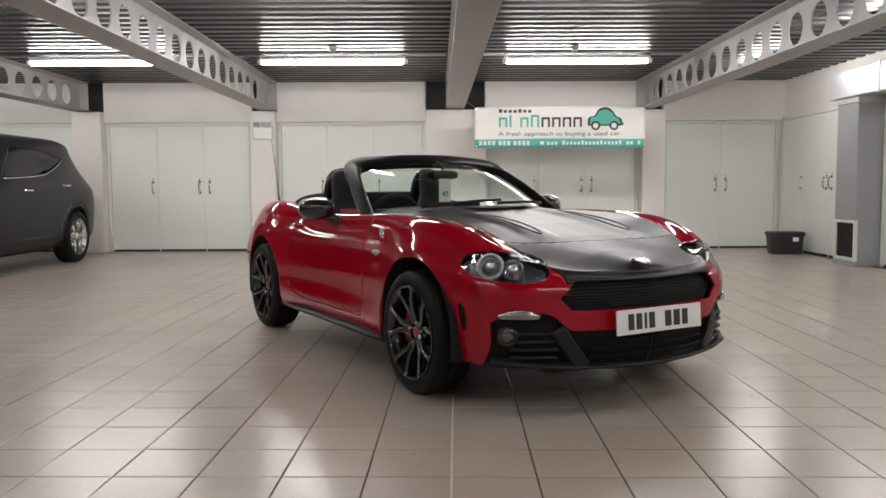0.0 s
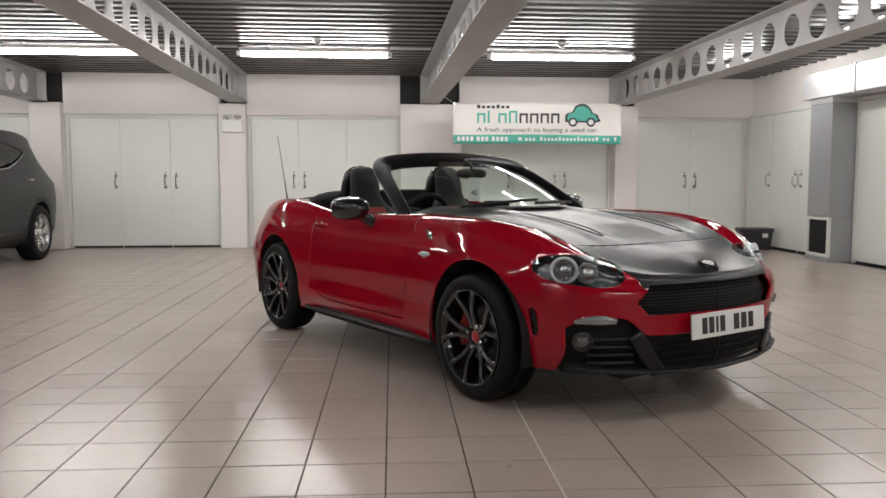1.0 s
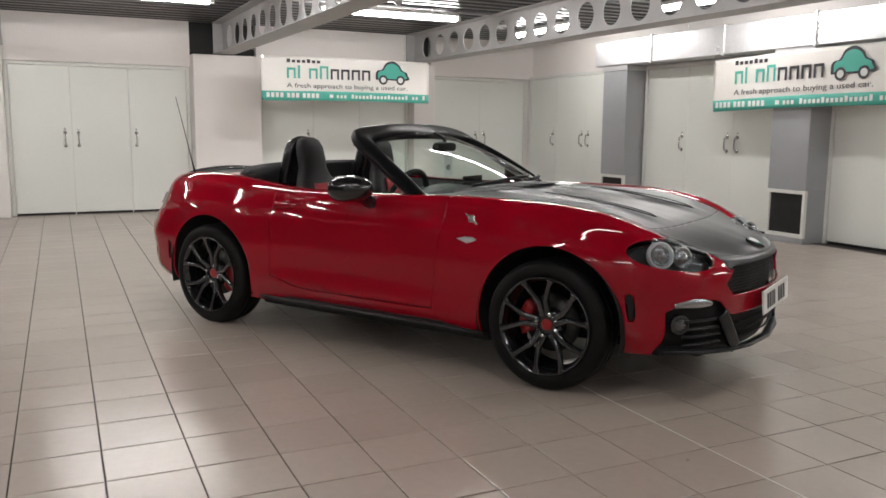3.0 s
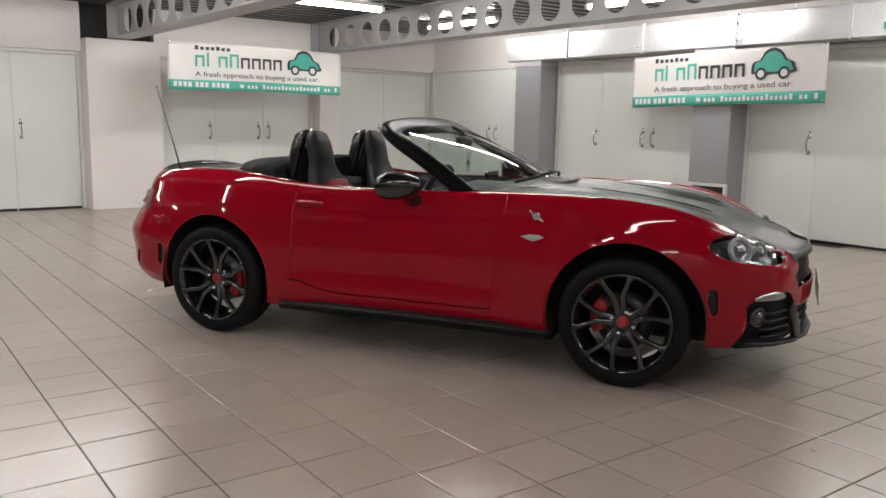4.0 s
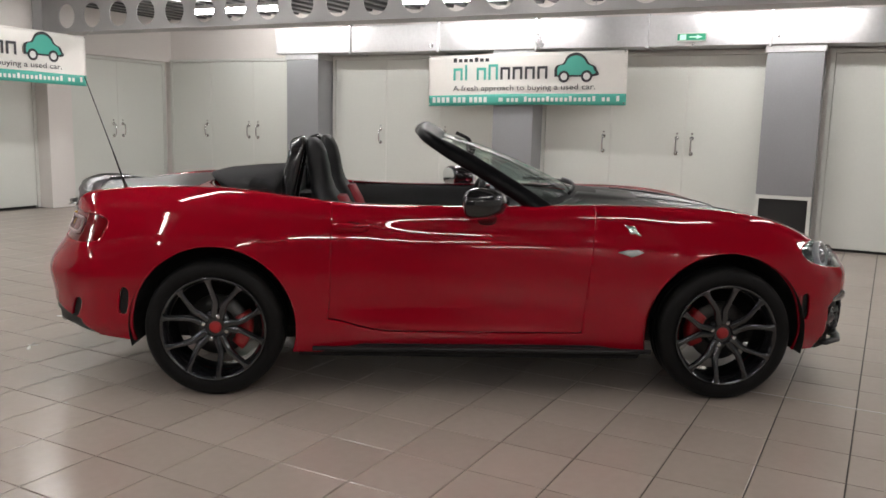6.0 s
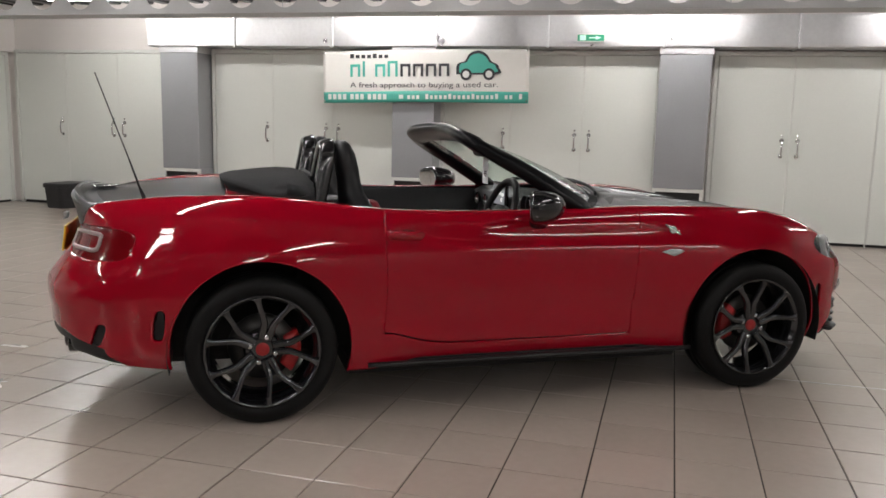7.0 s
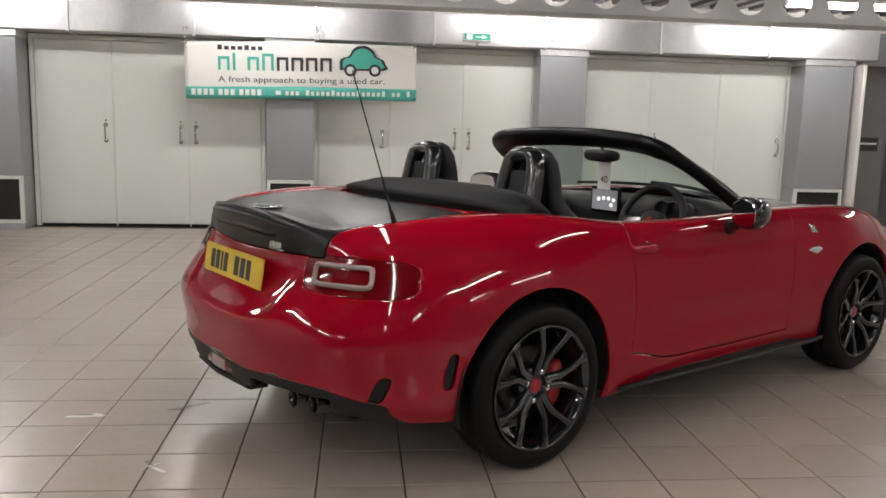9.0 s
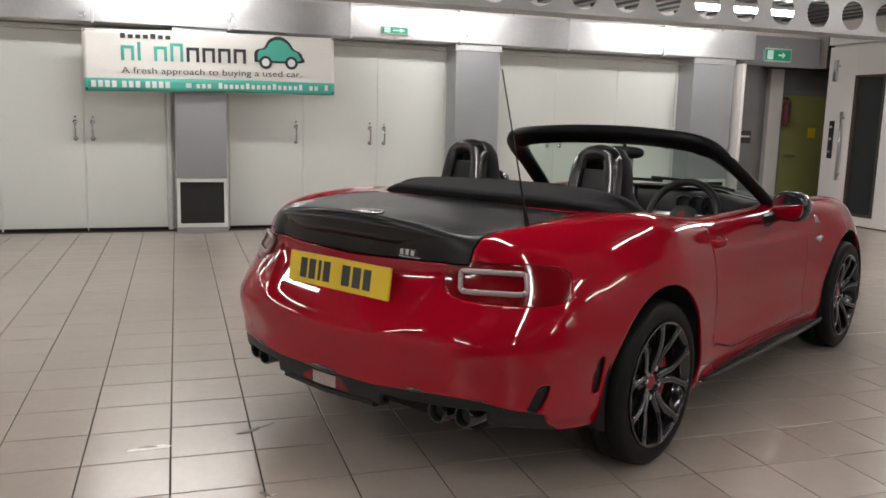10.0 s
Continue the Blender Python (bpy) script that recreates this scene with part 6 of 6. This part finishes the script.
def grey_suv():
    car = root("grey_suv", pose(-5.885, 4.52, 0, 0, 0, -90), "dark grey sport-utility car parked tail to the back wall", "car")
    skin = suv_skin()
    for cx in (1.35, -1.35):
        _, skin = cutter(skin, lambda x, y, z: mx(np.hypot(x - cx, z - 0.36) - 0.405, 0.45 - y))

    def g_glass(x, y, z):
        low = np.interp(x, SILL_X, SILL_Z)
        return mx(mx(low - z, z - 1.53 + 0.20 * mx(-0.62 - x, 0)), mx(-1.27 - x, x - 0.50 + 1.1 * (z - 1.1)))

    def g_rear_glass(x, y, z):
        return mx(mx(1.16 - z, z - 1.50), mx(x + 1.9, y - 0.62))

    def g_lamp(x, y, z):
        return mx(np.abs(z - 0.99) - 0.085 + 0.25 * mx(x + 2.15, 0), mx(x + 1.93, 0.45 - y))

    def g_clad(x, y, z):
        arch = np.minimum(np.hypot(x - 1.35, z - 0.36), np.hypot(x + 1.35, z - 0.36)) - 0.455
        return mn(z - 0.42, arch)
    glass_side, skin = shut(skin, g_glass, 0.002)
    glass_rear, skin = cutter(skin, g_rear_glass)
    lamp, skin = cutter(skin, g_lamp)
    clad, skin = cutter(skin, g_clad)
    single("body_shell", skin, M_SUV, car, "dark grey metallic paintwork")
    pair("side_window", sunk(glass_side, 0.003), M_SUVGLASS, car, "dark tinted side glass", 0.004)
    single("rear_window", sunk(glass_rear, 0.003), M_SUVGLASS, car, "dark tinted rear glass", 0.004)
    pair("tail_lamp", sunk(lamp, -0.002), M_TAILLENS, car, "dark red tail lamp", 0.01)
    single("lower_cladding", clad, M_PLASTIC, car, "dark plastic lower cladding", 0.012)
    for s in (-1, 1):
        pts = []
        for x in np.linspace(-1.22, 0.45, 28):
            z = float(np.interp(x, SILL_X, SILL_Z))
            pts.append(Vector((x, s * (0.893 - 0.36 * (z - 1.10)), z - 0.008)))
        V, F = sweep(pts, 0.008, 0.006, (0, s, 0.3), 3, 8)
        vf("chrome_strip", V, F, M_CHROME, car, "bright strip under the side windows", True)
        for x, z in ((-1.02, 1.05), (0.0, 0.995)):
            V, F = sweep(smooth_path([(x - 0.10, s * 0.925, z), (x - 0.05, s * 0.962, z), (x + 0.05, s * 0.962, z), (x + 0.10, s * 0.925, z)], 5), 0.012, 0.008, (0, s, 0), 2.4, 10)
            vf("door_handle", V, F, M_CHROME, car, "chrome door handle", True)
        pts = [Vector((x, s * 0.62, 1.615 - 0.04 * max(0, -x - 0.8) ** 2)) for x in np.linspace(-1.6, 0.2, 16)]
        V, F = sweep(pts, 0.016, 0.014, (0, 0, 1), 3, 8)
        vf("roof_rail", V, F, M_PLASTIC, car, smooth=True)
    tyre = lathe([(0.245, -0.10), (0.262, -0.118), (0.30, -0.12), (0.335, -0.112), (0.354, -0.09), (0.36, -0.05), (0.36, 0.05), (0.354, 0.09), (0.335, 0.112), (0.30, 0.12), (0.262, 0.118), (0.245, 0.10)], 56)
    rim = lathe([(0.250, -0.118), (0.252, -0.106), (0.238, -0.10), (0.226, -0.07), (0.22, 0.06), (0.245, 0.10)], 48)
    V, F = [], []
    for k in range(5):
        for da in (-9, 9):
            a = math.radians(90 + 72 * k + da)
            b = math.radians(90 + 72 * k + da * 1.9)
            v, f = sweep([Vector((0.05 * math.cos(a), -0.075, 0.05 * math.sin(a))), Vector((0.14 * math.cos(a), -0.095, 0.14 * math.sin(a))), Vector((0.236 * math.cos(b), -0.105, 0.236 * math.sin(b)))], 0.024, 0.014, (0, -1, 0), 3.5, 8)
            o = len(V)
            V += v
            F += [tuple(i + o for i in q) for q in f]
    hub = lathe([(0.001, -0.095), (0.04, -0.094), (0.07, -0.08), (0.08, -0.03)], 24)
    for x in (1.35, -1.35):
        for s in (-1, 1):
            w = vf("wheel", *tyre, M_RUBBER, car, "black tyre on a bright alloy wheel", True)
            w.matrix_local = pose(x, s * 0.815, 0.36, 0, 8, 0 if s < 0 else 180)
            vf("rim", *rim, M_STEEL, w, "bright alloy rim", True)
            vf("spokes", V, F, M_CHROME, w, "bright twin spokes", True)
            vf("hub_cap", *hub, M_CHROME, w, "", True)
            vf("brake_disc", *lathe([(0.06, -0.02), (0.17, -0.02), (0.17, 0.0), (0.06, 0.0)], 30), M_DISC, w)
            L, LF, n = [], [], 24
            for i in range(n + 1):
                a = math.radians(-20 + 220 * i / n)
                for y in (0.90, 0.5):
                    L.append((x + 0.41 * math.cos(a), s * y, 0.36 + 0.41 * math.sin(a)))
            for i in range(n):
                LF.append((2 * i, 2 * i + 1, 2 * i + 3, 2 * i + 2))
            o = len(L)
            L.append((x, s * 0.5, 0.36))
            LF += [(o, 2 * i + 1, 2 * i + 3) for i in range(n)]
            vf("arch_liner", L, LF, M_LINER, car)
    bm = bmesh.new()
    box(bm, -2.1, 2.1, -0.5, 0.5, 0.22, 0.42, 0.03)
    box(bm, -0.92, 0.92, -0.82, 0.82, 0.22, 0.40, 0.03)
    part("underbody", bm, M_LINER, car, "black underbody")


grey_suv()


# ---- floor tiles, last ----
def tile_data(seed):
    h, b, t = TILE / 2 - 0.0027, 0.0026, 0.0065
    V = []
    for k, z in ((h, -t), (h, -b * 0.5), (h - b, 0.0)):
        V += [(-k, -k, z), (k, -k, z), (k, k, z), (-k, k, z)]
    F = [(8, 9, 10, 11)]
    for r in (0, 4):
        F += [(r + i, r + (i + 1) % 4, r + 4 + (i + 1) % 4, r + 4 + i) for i in range(4)]
    return V, F


def tiles():
    rng = np.random.RandomState(5)
    A0 = math.radians(-1.32)
    O = Vector((-1.191, -2.563))
    ca, sa = math.cos(A0), math.sin(A0)
    TV, TF = tile_data(0)
    me = bpy.data.meshes.new("tile")
    me.from_pydata(TV, [], TF)
    me.materials.append(M_TILE)
    V, F = [], []
    for i in range(-30, 40):
        for j in range(-26, 37):
            u, v = (i + 0.5) * TILE, (j + 0.5) * TILE
            cx, cy = O.x + u * ca - v * sa, O.y + u * sa + v * ca
            if not (WEST < cx < EAST - 0.1 and SOUTH < cy < NORTH):
                continue
            tz, rx, ry = -abs(rng.normal(0, 0.0003)), rng.normal(0, 0.0005), rng.normal(0, 0.0005)
            if -5 <= i < 11 and -4 <= j < 14:
                ob = new("floor_tile", me)
                ob.parent = floor
                ob.matrix_local = Matrix.LocRotScale((cx, cy, tz), Euler((rx, ry, A0)), None)
            else:
                o = len(V)
                V += [(cx + x * ca - y * sa, cy + x * sa + y * ca, z + tz + rx * y - ry * x) for x, y, z in TV]
                F += [tuple(k + o for k in f) for f in TF]
    far = vf("far_floor_tiles", V, F, M_TILE, floor)
    tagged(far, "beige square quarry tiles", kind="stuff")


tiles()


# ---- scuffs and dirt on the floor ----
def floor_mark(x, y, a, b, turn, label, name="dirt_smear", mat=M_STAIN):
    rng = np.random.RandomState(int(abs(x * 100) + abs(y * 1000)))
    ph = rng.uniform(0, 6.28, 3)
    pts = []
    for k in range(26):
        t = 2 * math.pi * k / 26
        r = 0.8 + 0.10 * math.sin(2 * t + ph[0]) + 0.10 * math.sin(3 * t + ph[1]) + 0.07 * math.sin(7 * t + ph[2])
        pts.append(Vector((a * r * math.cos(t), b * r * math.sin(t), 0.0)))
    m = pose(x, y, 0.0008 if mat == M_SCUFF else 0.002, 0, 0, turn)
    V = [m @ p for p in pts] + [m @ (p * 0.97 + Vector((0, 0, 0.0008))) for p in pts]
    n = len(pts)
    F = [tuple(range(n, 2 * n))] + [(i, (i + 1) % n, n + (i + 1) % n, n + i) for i in range(n)]
    return tagged(vf(name, [tuple(v) for v in V], F, mat), label, "floor mark", "floor marks", "structure")


for x, y, a, b, turn in ((-0.590, 1.98, 0.075, 0.016, -62), (-0.545, 1.90, 0.04, 0.006, -60), (-1.17, 1.99, 0.035, 0.010, 40), (-0.12, -2.35, 0.018, 0.008, 40), (1.51, -1.5, 0.016, 0.010, 0),
                         (-0.655, 2.36, 0.045, 0.010, -88)):
    floor_mark(x, y, a, b, turn, "dark dirty smear on the floor tiles")
for x, y, a, b, turn in ((-0.668, 2.35, 0.095, 0.026, -88), (-1.235, 1.942, 0.055, 0.010, 48), (-1.19, 1.975, 0.03, 0.006, -60)):
    floor_mark(x, y, a, b, turn, "pale scraped scuff on the floor tiles", "pale_scuff", M_SCUFF)


# one joint pointed with pale mortar
def pale_joint():
    bm = bmesh.new()
    box(bm, -0.0042, 0.0042, -1.6, 1.15, -0.005, 0.0008, 0.0006)
    ob = part("pale_joint", bm, M_MORTAR)
    ca, sa = math.cos(math.radians(-1.32)), math.sin(math.radians(-1.32))
    ob.matrix_local = pose(-1.191 + 4 * TILE * ca, -2.563 + 4 * TILE * sa, 0, 0, 0, -1.32)
    structure(ob, "pale mortar line in one tile joint", "floor joint")


pale_joint()
